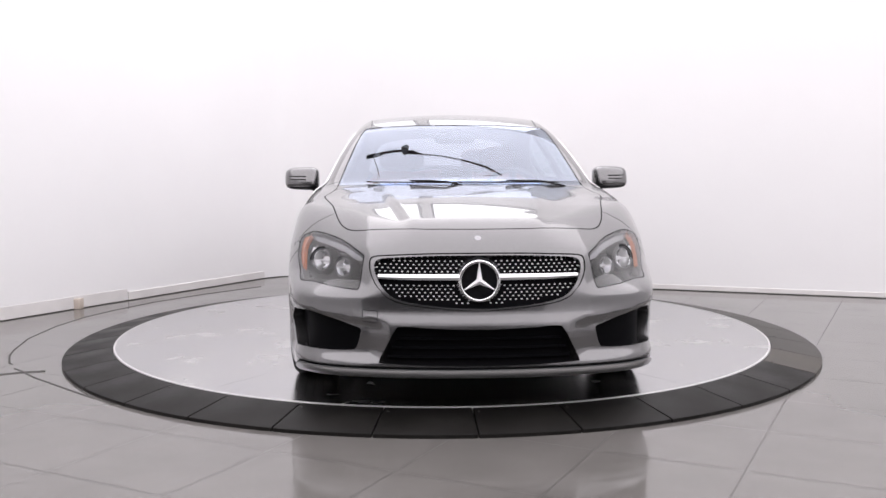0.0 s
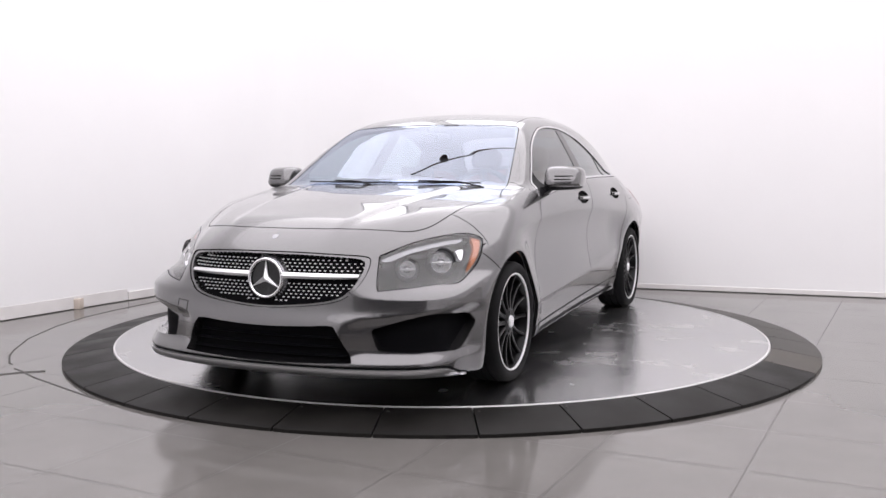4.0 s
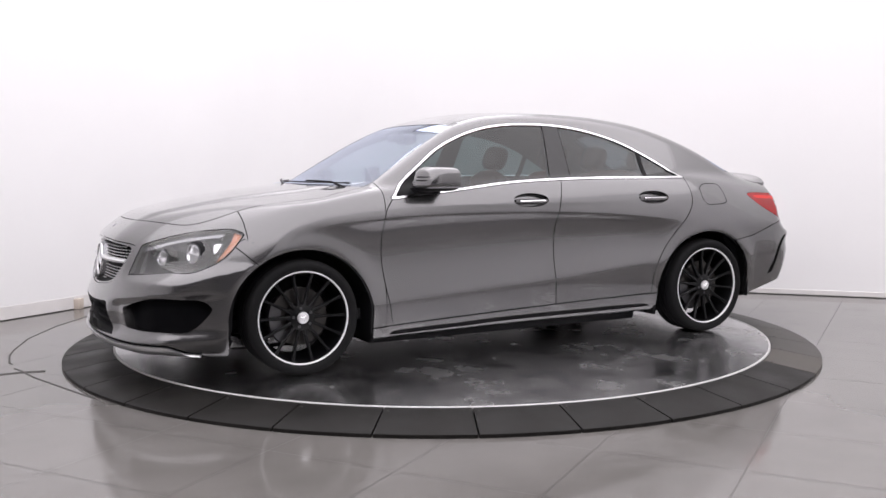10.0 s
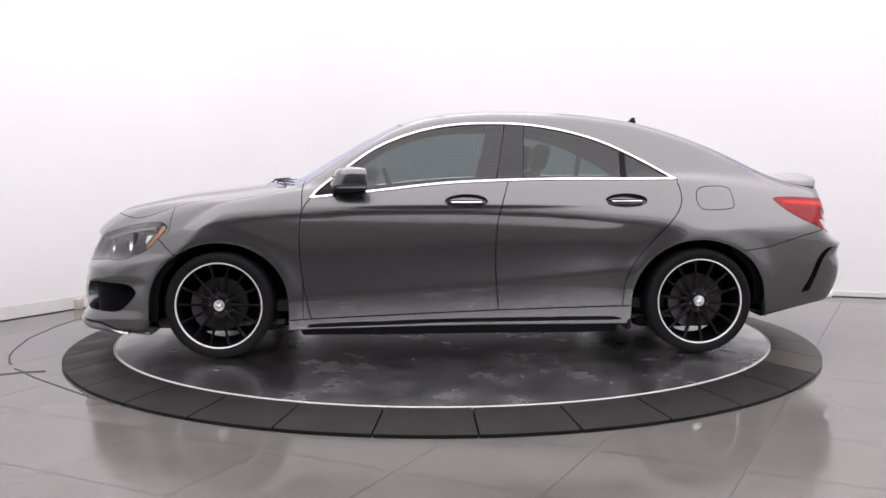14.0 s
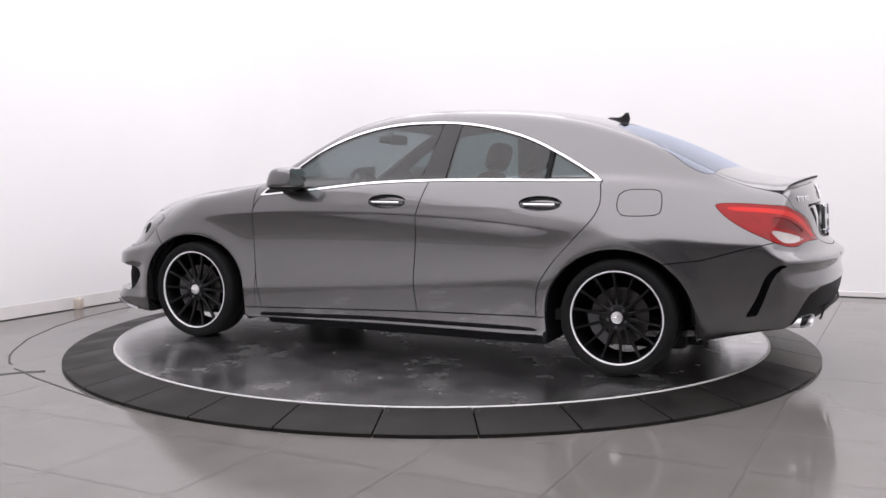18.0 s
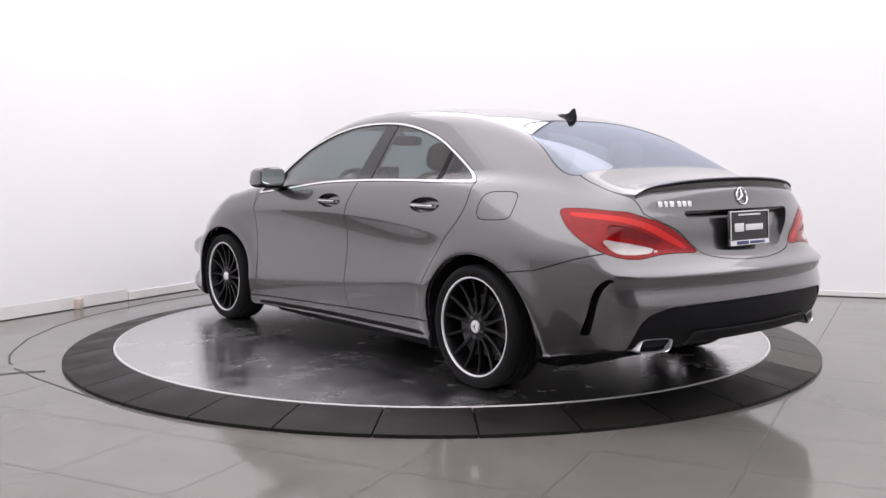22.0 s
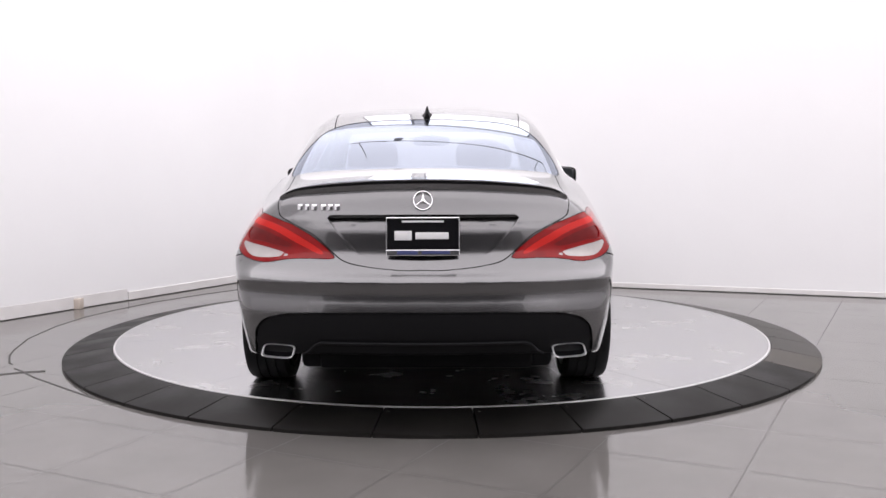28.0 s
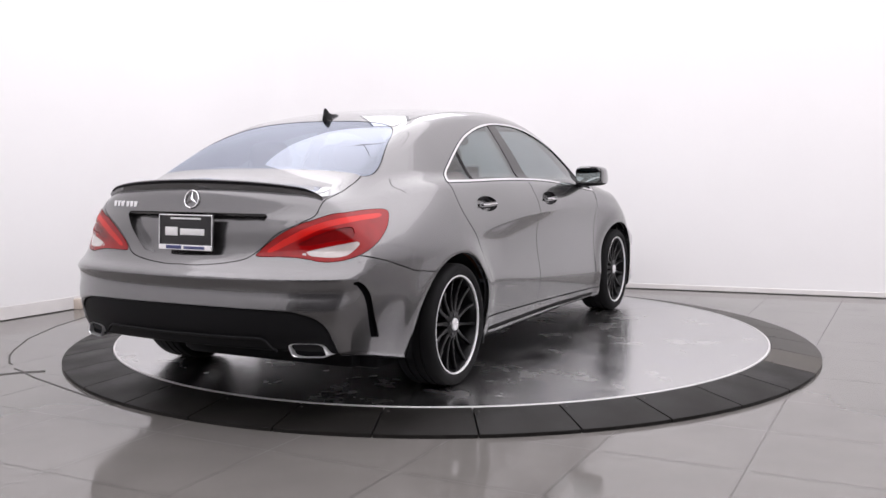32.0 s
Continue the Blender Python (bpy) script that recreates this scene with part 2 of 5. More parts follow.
def strip(name, a, b, h, depth, mat, label):
    """A board along the foot of a wall from a to b."""
    d = (b - a).normalized()
    n = Vector((d.y, -d.x, 0))
    m = Matrix((( *d, 0), (*n, 0), (0, 0, 1, 0), (0, 0, 0, 1))).transposed()
    m.translation = a
    bm = box(bmesh.new(), 0, (b - a).length, 0.0, depth, 0.006, h, 0.004, m=m)
    bmesh.ops.recalc_face_normals(bm, faces=bm.faces)
    return tagged(part(name, bm, mat, smooth=False), label, "baseboard", kind="structure")


def on_left(d):
    return CORNER + LEFT_DIR * d


def smooth_wall(ob):
    ob.data.set_sharp_from_angle(angle=radians(40))
    return ob


def build_room():
    pts = wall_run()
    n = len(pts)
    outs = []
    for i in range(n):
        d = (pts[min(i + 1, n - 1)] - pts[max(i - 1, 0)]).normalized()
        outs.append(pts[i] + Vector((-d.y, d.x, 0)) * 0.15)
    lift = Vector((0, 0, ROOM_H))
    foot = Vector((0, 0, 0.008))
    verts = [*[p + foot for p in pts], *[p + lift for p in pts], *outs, *[p + lift for p in outs]]
    faces = []
    for i in range(n - 1):
        faces += [(i, i + 1, n + i + 1, n + i), (2 * n + i + 1, 2 * n + i, 3 * n + i, 3 * n + i + 1), (2 * n + i, 2 * n + i + 1, i + 1, i), (n + i, n + i + 1, 3 * n + i + 1, 3 * n + i)]
    tagged(smooth_wall(mesh_object("wall_white", verts, faces, WALL, smooth=True)), "seamless white painted studio wall with a rounded corner", "wall", kind="structure")
    strip("baseboard", on_left(2.12), on_left(0.26), 0.075, 0.012, BOARD, "scuffed white board along the wall's foot")
    strip("baseboard", on_left(7.2), on_left(2.125), 0.105, 0.006, BOARD, "scuffed white board along the wall's foot")
    strip("baseboard", CORNER + RIGHT_DIR * 0.5, CORNER + RIGHT_DIR * 8.8, 0.05, 0.008, BOARD, "thin white board along the wall's foot")
    b = on_left(2.62)
    bm = box(bmesh.new(), b.x - 0.03, b.x + 0.03, b.y - 0.05, b.y + 0.03, 0, 0.085, 0.006)
    tagged(part("wall_box", bm, BEIGE), "small beige box on the floor against the wall", "box")
    # behind and beside the camera
    a0, a1 = on_left(7.5), CORNER + RIGHT_DIR * 9.0
    ym, t = SOUTH, 0.15
    bm = box(bmesh.new(), a0.x - t, a0.x, ym, a0.y + 0.05, 0, ROOM_H)
    tagged(part("wall_west", bm, WALL_GREY, smooth=False), "plain white studio wall", "wall", kind="structure")
    bm = box(bmesh.new(), a1.x, a1.x + t, ym, a1.y + 0.05, 0, ROOM_H)
    tagged(part("wall_east", bm, WALL_GREY, smooth=False), "plain white studio wall", "wall", kind="structure")
    dx0, dx1, dz = -4.3, 3.8, 3.8
    bm = box(bmesh.new(), a0.x - t, dx0, ym - t, ym, 0, ROOM_H)
    box(bm, dx1, a1.x + t, ym - t, ym, 0, ROOM_H)
    box(bm, dx0, dx1, ym - t, ym, dz, ROOM_H)
    tagged(part("wall_south", bm, WALL_GREY, smooth=False), "white studio wall with a wide open doorway", "wall", kind="structure")
    bm = box(bmesh.new(), dx0 - 0.1, dx1 + 0.1, -12.2, -12.05, 0, 4.2)
    box(bm, dx0 - 0.25, dx0 - 0.1, -12.2, ym - t, 0, 4.2)
    box(bm, dx1 + 0.1, dx1 + 0.25, -12.2, ym - t, 0, 4.2)
    box(bm, dx0 - 0.25, dx1 + 0.25, -12.2, ym - t, 4.2, 4.3)
    tagged(part("wall_hall", bm, HALL, smooth=False), "dark unlit hall behind the open doorway", "wall", kind="structure")
    along = Matrix(((*RIGHT_DIR, 0), (0.333, 0.943, 0, 0), (0, 0, 1, 0), (0, 0, 0, 1))).transposed()
    along.translation = CORNER
    for d0, d1 in LIGHT_BOXES:
        z0, z1 = BOX_Z
        lb = tagged(new("light_box"), "flat white light box mounted high on the wall", "light", "light boxes on the wall")
        part("back_plate", box(bmesh.new(), d0, d1, -0.06, -0.004, z0, z1, m=along), WALL_GREY, lb, smooth=False)
        for q0, q1, w0, w1 in ((d0, d1, z0, z0 + 0.03), (d0, d1, z1 - 0.03, z1), (d0, d0 + 0.03, z0 + 0.03, z1 - 0.03), (d1 - 0.03, d1, z0 + 0.03, z1 - 0.03)):
            part("frame_bar", box(bmesh.new(), q0, q1, -0.085, -0.061, w0, w1, m=along), FRAME, lb, smooth=False)
    bm = box(bmesh.new(), -9, 12, -12.5, 7, -0.25, -0.0022)
    fl = tagged(part("floor", bm, GROUT, smooth=False), "polished grey tiled studio floor", "floor", kind="structure")
    bm = box(bmesh.new(), -9, 12, -12.5, 7, ROOM_H, ROOM_H + 0.15)
    tagged(part("ceiling", bm, WALL, smooth=False), "white studio ceiling", "ceiling", kind="structure")
    bm = bmesh.new()
    cx, cy, lx, ly = CEILING
    for x0, x1, y0, y1 in ((cx - lx / 2 + 0.3, cx + lx / 2, cy - ly / 2, cy - ly / 2 + 0.06), (cx - lx / 2 + 0.3, cx - lx / 2 + 0.36, cy - ly / 2, -3.6), (cx + lx / 2 - 0.06, cx + lx / 2, cy - ly / 2, 0.4)):
        box(bm, x0, x1, y0, y1, 4.44, 4.6, 0.004)
    tagged(part("ceiling_light", bm, WALL, smooth=False), "white edge profile of the luminous stretched ceiling", "light")
    # suspended rail and lamp arm that show in the car's windows
    rail = tagged(part("ceiling_rail", tube(bmesh.new(), [(-1.0, 0.98, 3.75), (-0.5, 1.03, 3.86), (0.0, 0.98, 3.92), (0.6, 0.83, 3.90), (1.2, 0.53, 3.80), (1.8, 0.13, 3.62)], 0.012, 8), BLACK), "thin black lamp boom hung under the ceiling", "rail")
    part("boom_lamp", tube(bmesh.new(), [(-0.45, 1.03, 3.85), (-0.45, 1.01, 3.74), (-0.42, 0.97, 3.66)], 0.045, 12), BLACK, rail, "small black lamp head")
    for x, y, z in ((-0.9, 0.98, 3.78), (1.2, 0.53, 3.80)):
        part("rail_hanger", tube(bmesh.new(), [(x, y, z), (x, y, 4.6)], 0.005, 6), BLACK, rail)
    tiles(fl)


TILE, TURN = 0.58, radians(-27)


def tiles(fl):
    """Square tiles with open joints; those before the camera are single pieces."""
    u, w = Vector((math.cos(TURN), math.sin(TURN), 0)), Vector((-math.sin(TURN), math.cos(TURN), 0))
    bm = box(bmesh.new(), 0.0013, TILE - 0.0013, 0.0013, TILE - 0.0013, -0.03, 0.0)
    top = [e for e in bm.edges if all(v.co.z > -0.001 for v in e.verts)]
    bmesh.ops.bevel(bm, geom=top, offset=0.0008, segments=1, affect="EDGES")
    base = None
    rest = []
    for i in range(-24, 26):
        for j in range(-24, 20):
            o = u * (2.25 + i * TILE) + w * (-1.95 + j * TILE)
            c = o + (u + w) * TILE / 2
            if not (-9 < c.x < 12 and -12.3 < c.y < 6.8) or c.length < 1.85:
                continue
            m = Matrix.Translation(o) @ Matrix.Rotation(TURN, 4, "Z")
            near = -4.6 < c.x < 6.2 and -4.0 < c.y < 4.2 and abs(c.x) < 0.62 * (c.y + 6.9) and (c - CORNER).cross(LEFT_DIR).z > -0.6 and (c - CORNER).cross(RIGHT_DIR).z < 0.6
            if near:
                if base is None:
                    base = part("tile", bm, FLOOR, fl, smooth=False)
                    base.matrix_basis = m
                else:
                    ob = new("tile", base.data)
                    ob.parent, ob.matrix_basis = fl, m
            else:
                rest.append(m)
    verts, faces = [], []
    g = 0.0013
    for m in rest:
        k = len(verts)
        verts += [m @ Vector(p) for p in ((g, g, 0), (TILE - g, g, 0), (TILE - g, TILE - g, 0), (g, TILE - g, 0))]
        faces.append((k, k + 1, k + 2, k + 3))
    tagged(mesh_object("tile_field", verts, faces, FLOOR, fl), kind="stuff")


build_room()


def floor_cable():
    pts = [(-1.70, -1.64), (-1.85, -1.50), (-2.0, -1.36), (-2.2, -1.17), (-2.33, -1.02), (-2.40, -0.95)]
    more = [(-2.47, -0.83), (-2.50, -0.80), (-2.60, -0.58), (-2.65, -0.41), (-2.73, -0.03), (-2.74, 0.44), (-2.69, 0.84), (-2.59, 1.17), (-2.40, 1.62), (-2.1, 2.1), (-1.7, 2.6)]
    c = tagged(part("floor_tape", tube(bmesh.new(), [(x, y, -0.003) for x, y in pts], 0.007, 8)  , CORD), "dark grey marking cord curving along the floor", "cord")
    part("cord_end", tube(bmesh.new(), [(x, y, -0.003) for x, y in more], 0.007, 8), CORD, c)
    part("cord_knot", tube(bmesh.new(), [(-2.44, -1.12, -0.004), (-2.33, -1.06, -0.004), (-2.20, -1.02, -0.004)], 0.010, 8), CORD, c)


floor_cable()

# ---- turntable ----
RING_OUT, RING_IN, DISC_H = 2.337, 2.056, 0.0596


def sector(a0, a1, prof, n):
    """Part of a turned profile between two angles, closed at its ends."""
    bm = bmesh.new()
    secs = []
    for i in range(n + 1):
        a = a0 + (a1 - a0) * i / n
        secs.append([(r * math.cos(a), r * math.sin(a), h) for r, h in prof])
    return loft(bm, secs)


def build_turntable():
    ring = tagged(new("turntable_ramp"), "dark rubber ramp ring in segments round the turntable disc", "ramp")
    n = 33
    da = 2 * math.pi / n
    prof = [(RING_OUT, 0.0), (RING_OUT, 0.016), (RING_OUT - 0.006, 0.019), (RING_IN + 0.035, DISC_H - 0.004), (RING_IN + 0.004, DISC_H - 0.002), (RING_IN + 0.004, 0.0)]
    gap = 0.0018
    seg = part("ramp_segment", sector(gap, da - gap, prof, 6), RUBBER_RING, ring)
    seg.matrix_basis = pose(0, 0, 0, 0, 0, -86.3)
    dusty = seg.data.copy()
    dusty.materials[0] = DUSTY_RING
    soiled = seg.data.copy()
    soiled.materials[0] = SOILED_RING
    scr = lathe(bmesh.new(), [(0.0005, 0.003), (0.006, 0.002), (0.008, -0.002)], 10)
    screw = None
    for i in range(n):
        if i:
            o = new("ramp_segment", seg.data)
            o.parent, o.matrix_basis = ring, pose(0, 0, 0, 0, 0, -86.3 + 360 * i / n)
            if 5 <= i <= 10:
                o.data = dusty if i == 5 else soiled
        a = radians(-86.3 + 360 * i / n) + 0.012
        m = Matrix.Translation(((RING_IN + 0.05) * math.cos(a), (RING_IN + 0.05) * math.sin(a), DISC_H - 0.0065))
        if screw is None:
            screw = part("screw", scr, BRAKE, ring)
            screw.matrix_basis = m
        else:
            o = new("screw", screw.data)
            o.parent, o.matrix_basis = ring, m
    d = tagged(new("turntable_disc"), "round scuffed metal turntable disc that turns under the car", "turntable")
    cuts = [-36, 33.5, 104, 144, 213.5, 284, 324]
    for a, b in zip(cuts, cuts[1:]):
        g = 0.0012
        bm = bmesh.new()
        r = RING_IN - 0.014
        secs = []
        k = max(8, int((b - a) / 2))
        for i in range(k + 1):
            q = radians(a + (b - a) * i / k)
            o = radians((a + b) / 2)
            off = Vector((math.cos(o), math.sin(o), 0)) * g * 1.5
            secs.append([off + Vector((rr * math.cos(q), rr * math.sin(q), h)) for rr, h in ((0.002, DISC_H - 0.02), (0.002, DISC_H), (r, DISC_H), (r, DISC_H - 0.02))])
        loft(bm, secs)
        part("disc_panel", bm, DISC, d, smooth=False)
    bm = lathe(bmesh.new(), [(RING_IN - 0.012, 0.02), (RING_IN - 0.012, DISC_H + 0.0015), (RING_IN - 0.002, DISC_H + 0.001), (RING_IN, DISC_H - 0.001), (RING_IN, 0.0)], 180)
    part("disc_rim", bm, RIM_METAL, d, "bright metal edge strip")
    bm = lathe(bmesh.new(), [(0.0005, DISC_H - 0.012), (RING_IN - 0.014, DISC_H - 0.012)], 96)
    part("disc_bed", bm, GROUT, d)
    return ring, d


ramp, turntable = build_turntable()

# ---- car ----
car = tagged(new("car"), "grey metallic four-door sedan with black wheels on the turntable", "car")
HUB_Z, HUB_X, TYRE_R = 0.2985, 1.3495, 0.2985
# >>> shape
half_width = spl([-2.45, -2.3, -2.1, -1.8, -1.35, -0.9, 0, 0.9, 1.35, 1.6, 1.85, 2.05, 2.3],
                 [0.66, 0.725, 0.80, 0.855, 0.883, 0.876, 0.868, 0.870, 0.882, 0.876, 0.850, 0.805, 0.70])
upper_crease = spl([-2.4, -1.6, -1.2, -0.78, -0.63, -0.16, 0.3, 0.89, 1.4, 1.7, 2.0], [0.66, 0.69, 0.72, 0.759, 0.772, 0.798, 0.806, 0.79, 0.74, 0.67, 0.62])
lower_crease = spl([-1.3, -0.79, -0.32, 0.31, 0.9, 1.3], [0.50, 0.467, 0.421, 0.374, 0.335, 0.31])
nose = spl([0.10, 0.15, 0.19, 0.25, 0.37, 0.45, 0.55, 0.65, 0.70, 0.76, 0.9], [2.19, 2.24, 2.265, 2.26, 2.262, 2.235, 2.222, 2.208, 2.19, 2.14, 2.0])
tail = spl([0.1, 0.2, 0.28, 0.36, 0.44, 0.482, 0.51, 0.54, 0.575, 0.594, 0.604, 0.615, 0.64, 0.70, 0.80, 0.90, 0.97, 1.1], [-2.20, -2.25, -2.30, -2.34, -2.360, -2.364, -2.358, -2.350, -2.354, -2.363, -2.365, -2.354, -2.318, -2.275, -2.258, -2.226, -2.208, -2.20])
deck = spl([-2.5, -2.3, -2.2, -2.0, -1.8, -1.5, -1, 0, 0.9, 1.05, 1.21, 1.4, 1.655, 1.84, 2.03, 2.16, 2.25, 2.4],
           [0.962, 0.971, 0.980, 1.009, 1.042, 1.048, 1.03, 1.0, 0.985, 0.975, 0.953, 0.931, 0.896, 0.859, 0.813, 0.765, 0.71, 0.5])
deck_crown = spl([-2.4, -1.8, -1.2, 0.6, 1.0, 2.3], [0.12, 0.12, 0.05, 0.04, 0.07, 0.115])
underside = spl([-2.4, -2.1, -1.7, -1, 0, 1, 1.8, 2.05, 2.3], [0.30, 0.27, 0.19, 0.165, 0.165, 0.150, 0.136, 0.162, 0.162])
roof_line = spl([-2.1, -1.8, -1.45, -1.1, -0.8, -0.45, -0.1, 0.15, 0.35, 0.525, 0.7, 0.875, 1.05, 1.3], [0.90, 1.06, 1.222, 1.333, 1.382, 1.405, 1.405, 1.380, 1.326, 1.244, 1.147, 1.046, 0.943, 0.795])
cabin_width = spl([-2.2, -1.8, -1.3, -0.8, 0, 0.6, 0.9, 1.2], [0.54, 0.628, 0.718, 0.765, 0.784, 0.772, 0.742, 0.67])


def smax(a, b, k):
    h = np.maximum(k - np.abs(a - b), 0) / k
    return np.maximum(a, b) + h * h * k / 4


def smin(a, b, k):
    return -smax(-a, -b, k)


def step(a, b, x):
    t = np.clip((x - a) / (b - a), 0, 1)
    return t * t * (3 - 2 * t)


def arch_radius(x, z):
    """1 on the wheel arch's edge, more outside."""
    dz = z - HUB_Z
    dx = np.minimum(np.abs(x - HUB_X), np.abs(x + HUB_X))
    return np.sqrt((dx / 0.384) ** 2 + (np.maximum(dz, 0) / 0.348) ** 2)


def side_y(x, z):
    zu, zl = upper_crease(x), lower_crease(x)
    keep = step(-1.25, -0.7, x) * (1 - step(0.9, 1.5, x))
    up = np.maximum(z - zu, 0) / 0.2
    s = np.clip((z - zl) / (zu - zl), -0.4, 1.4)
    mid = -0.031 * 4 * s * (1 - s) * (0.6 + 0.8 * s) * keep - 0.004 * (1 - s)
    low = np.maximum(zl - z, 0)
    back = 1 - step(-2.0, -1.2, x) + 0.8 * step(1.35, 1.8, x)
    over = np.where(z > zu, -(0.030 + 0.02 * back) * up - (0.040 + 0.03 * back) * up ** 2, 0.12 * (zu - z))
    under = -0.004 - 0.09 * (zl - z) - 0.35 * low ** 2
    o = smin(smin(over, mid, 0.005), under, 0.005)
    flare = 0.012 * np.exp(-((arch_radius(x, z) - 1.05) / 0.16) ** 2)
    return half_width(x) + o + flare


def body_f(x, y, z):
    """Below zero inside the car's closed outer shape."""
    y = np.abs(y)
    side = y - side_y(x, z)
    front = x - (nose(z) - 0.21 * y ** 2 - 0.25 * y ** 6
                 - 0.75 * step(0.25, 0.65, y) * np.maximum(z - 0.50, 0) ** 1.15
                 - 0.70 * np.maximum(y - 0.47, 0) ** 1.3 * step(0.49, 0.60, z))
    ridge = 0.385 + 0.12 * (y - 0.35)
    hollow = (1 - step(ridge - 0.028, ridge + 0.016, z)) * step(0.216, 0.272, z)
    front = front + 0.028 * hollow * step(0.38, 0.48, y)
    side = side + 0.016 * hollow * step(1.70, 1.86, x)
    rear = (tail(z) + 0.22 * y ** 2 + 0.25 * y ** 6) - x
    fold = 0.28 + 0.17 * (2.05 - x)
    bonnet = step(2.12, 1.95, x) * step(0.9, 1.1, x)
    top = (z - (deck(x) - deck_crown(x) * y ** 2 + bonnet * (0.006 - 0.012 * step(fold - 0.012, fold + 0.05, y)))) * 0.95
    low = underside(x) - z
    b = smax(side, top, 0.058)
    b = smax(b, front, 0.10)
    b = smax(b, rear, 0.042)
    b = smax(b, low, 0.02)
    slope = (roof_line(x + 0.01) - roof_line(x - 0.01)) / 0.02
    roof = (z - (roof_line(x) - 0.10 * y ** 2 - 0.07 * y ** 4)) / np.sqrt(1 + slope ** 2)
    cabin = (y - (cabin_width(x) - 0.50 * (z - 0.98) - 0.25 * (z - 0.98) ** 2)) * 0.88
    g = np.maximum(smax(roof, cabin, 0.045), 0.86 - z)
    return smin(b, g, 0.03)


def body_n(p, e=0.002):
    x, y, z = p.T
    g = np.stack([body_f(x + e, y, z) - body_f(x - e, y, z), body_f(x, y + e, z) - body_f(x, y - e, z), body_f(x, y, z + e) - body_f(x, y, z - e)], -1) / (2 * e)
    return g


def settle(p, keep_y=None):
    """Move points onto the outer shape along its slope."""
    for _ in range(5):
        g = body_n(p)
        f = body_f(*p.T)
        p = p - np.clip(f / np.maximum((g * g).sum(-1), 0.05), -0.02, 0.02)[:, None] * g
        if keep_y is not None:
            p[keep_y, 1] = 0
    return p


# <<< shape


def half_shell(c=0.02):
    """Quads over the half of the body with y >= 0, by surface nets."""
    xs, ys, zs = np.arange(-2.5, 2.45, c), np.arange(-c / 2, 0.98, c), np.arange(0.08, 1.46, c)
    f = body_f(*np.meshgrid(xs, ys, zs, indexing="ij"))
    s = f < 0
    nx, ny, nz = [n - 1 for n in f.shape]
    acc, cnt = np.zeros((nx, ny, nz, 3)), np.zeros((nx, ny, nz))
    corners = [(i, j, k) for i in (0, 1) for j in (0, 1) for k in (0, 1)]
    cut_at = lambda o: (slice(o[0], o[0] + nx), slice(o[1], o[1] + ny), slice(o[2], o[2] + nz))
    for a in corners:
        for ax in range(3):
            if a[ax]:
                continue
            b = tuple(v + (1 if i == ax else 0) for i, v in enumerate(a))
            fa, fb = f[cut_at(a)], f[cut_at(b)]
            hit = (fa < 0) != (fb < 0)
            t = np.where(hit, fa / np.where(hit, fa - fb, 1), 0)
            pos = np.zeros((nx, ny, nz, 3))
            for i in range(3):
                pos[..., i] = a[i]
            pos[..., ax] += t
            acc += np.where(hit[..., None], pos, 0)
            cnt += hit
    live = cnt > 0
    ids = np.full((nx, ny, nz), -1)
    ids[live] = np.arange(live.sum())
    cell = np.argwhere(live)
    v = (cell + acc[live] / cnt[live][:, None]) * c + np.array([xs[0], ys[0], zs[0]])
    mid = cell[:, 1] == 0
    v[mid, 1] = 0
    v = settle(v, mid)
    quads = []
    for ax in range(3):
        u, w = (ax + 1) % 3, (ax + 2) % 3
        lo, hi = [slice(None)] * 3, [slice(None)] * 3
        lo[ax], hi[ax] = slice(0, -1), slice(1, None)
        a, b = s[tuple(lo)], s[tuple(hi)]
        for flip in (0, 1):
            where = np.argwhere((a & ~b) if not flip else (~a & b))
            ok = (where[:, u] > 0) & (where[:, w] > 0) & (where[:, u] < (nx, ny, nz)[u]) & (where[:, w] < (nx, ny, nz)[w])
            where = where[ok]
            du, dw = np.eye(3, dtype=int)[u], np.eye(3, dtype=int)[w]
            loop = [where - du - dw, where - dw, where, where - du]
            q = np.stack([ids[tuple(p.T)] for p in loop], -1)
            quads.append(q[:, ::-1] if flip else q)
    return v, np.concatenate(quads)


def catmull(pts, n=6):
    """A closed smooth loop through a few corners; a doubled corner stays sharp."""
    p = np.asarray(pts, float)
    out = []
    for i in range(len(p)):
        a, b, c, d = p[i - 1], p[i], p[(i + 1) % len(p)], p[(i + 2) % len(p)]
        if np.allclose(b, c):
            continue
        for k in range(n):
            t = k / n
            out.append(0.5 * (2 * b + (c - a) * t + (2 * a - 5 * b + 4 * c - d) * t * t + (3 * b - a - 3 * c + d) * t ** 3))
    return np.array(out)


def loop_distance(u, v, loop):
    """Signed distance to a closed loop, below zero inside."""
    best, inside = np.full(len(u), 9.0), np.zeros(len(u), bool)
    for a, b in zip(loop, np.roll(loop, -1, 0)):
        e = b - a
        t = np.clip(((u - a[0]) * e[0] + (v - a[1]) * e[1]) / max(e @ e, 1e-12), 0, 1)
        best = np.minimum(best, np.hypot(u - a[0] - t * e[0], v - a[1] - t * e[1]))
        cross = (a[1] > v) != (b[1] > v)
        at = a[0] + (v - a[1]) / np.where(b[1] == a[1], 1e-9, b[1] - a[1]) * e[0]
        inside ^= cross & (u < at)
    return np.where(inside, -best, best)


VIEWS = {"side": lambda p: (p[:, 0], p[:, 2]), "front": lambda p: (p[:, 1], p[:, 2]), "top": lambda p: (p[:, 0], p[:, 1]),
         "nose": lambda p: (p[:, 1] - p[:, 0], p[:, 2]), "stern": lambda p: (-p[:, 0] - p[:, 1], p[:, 2])}


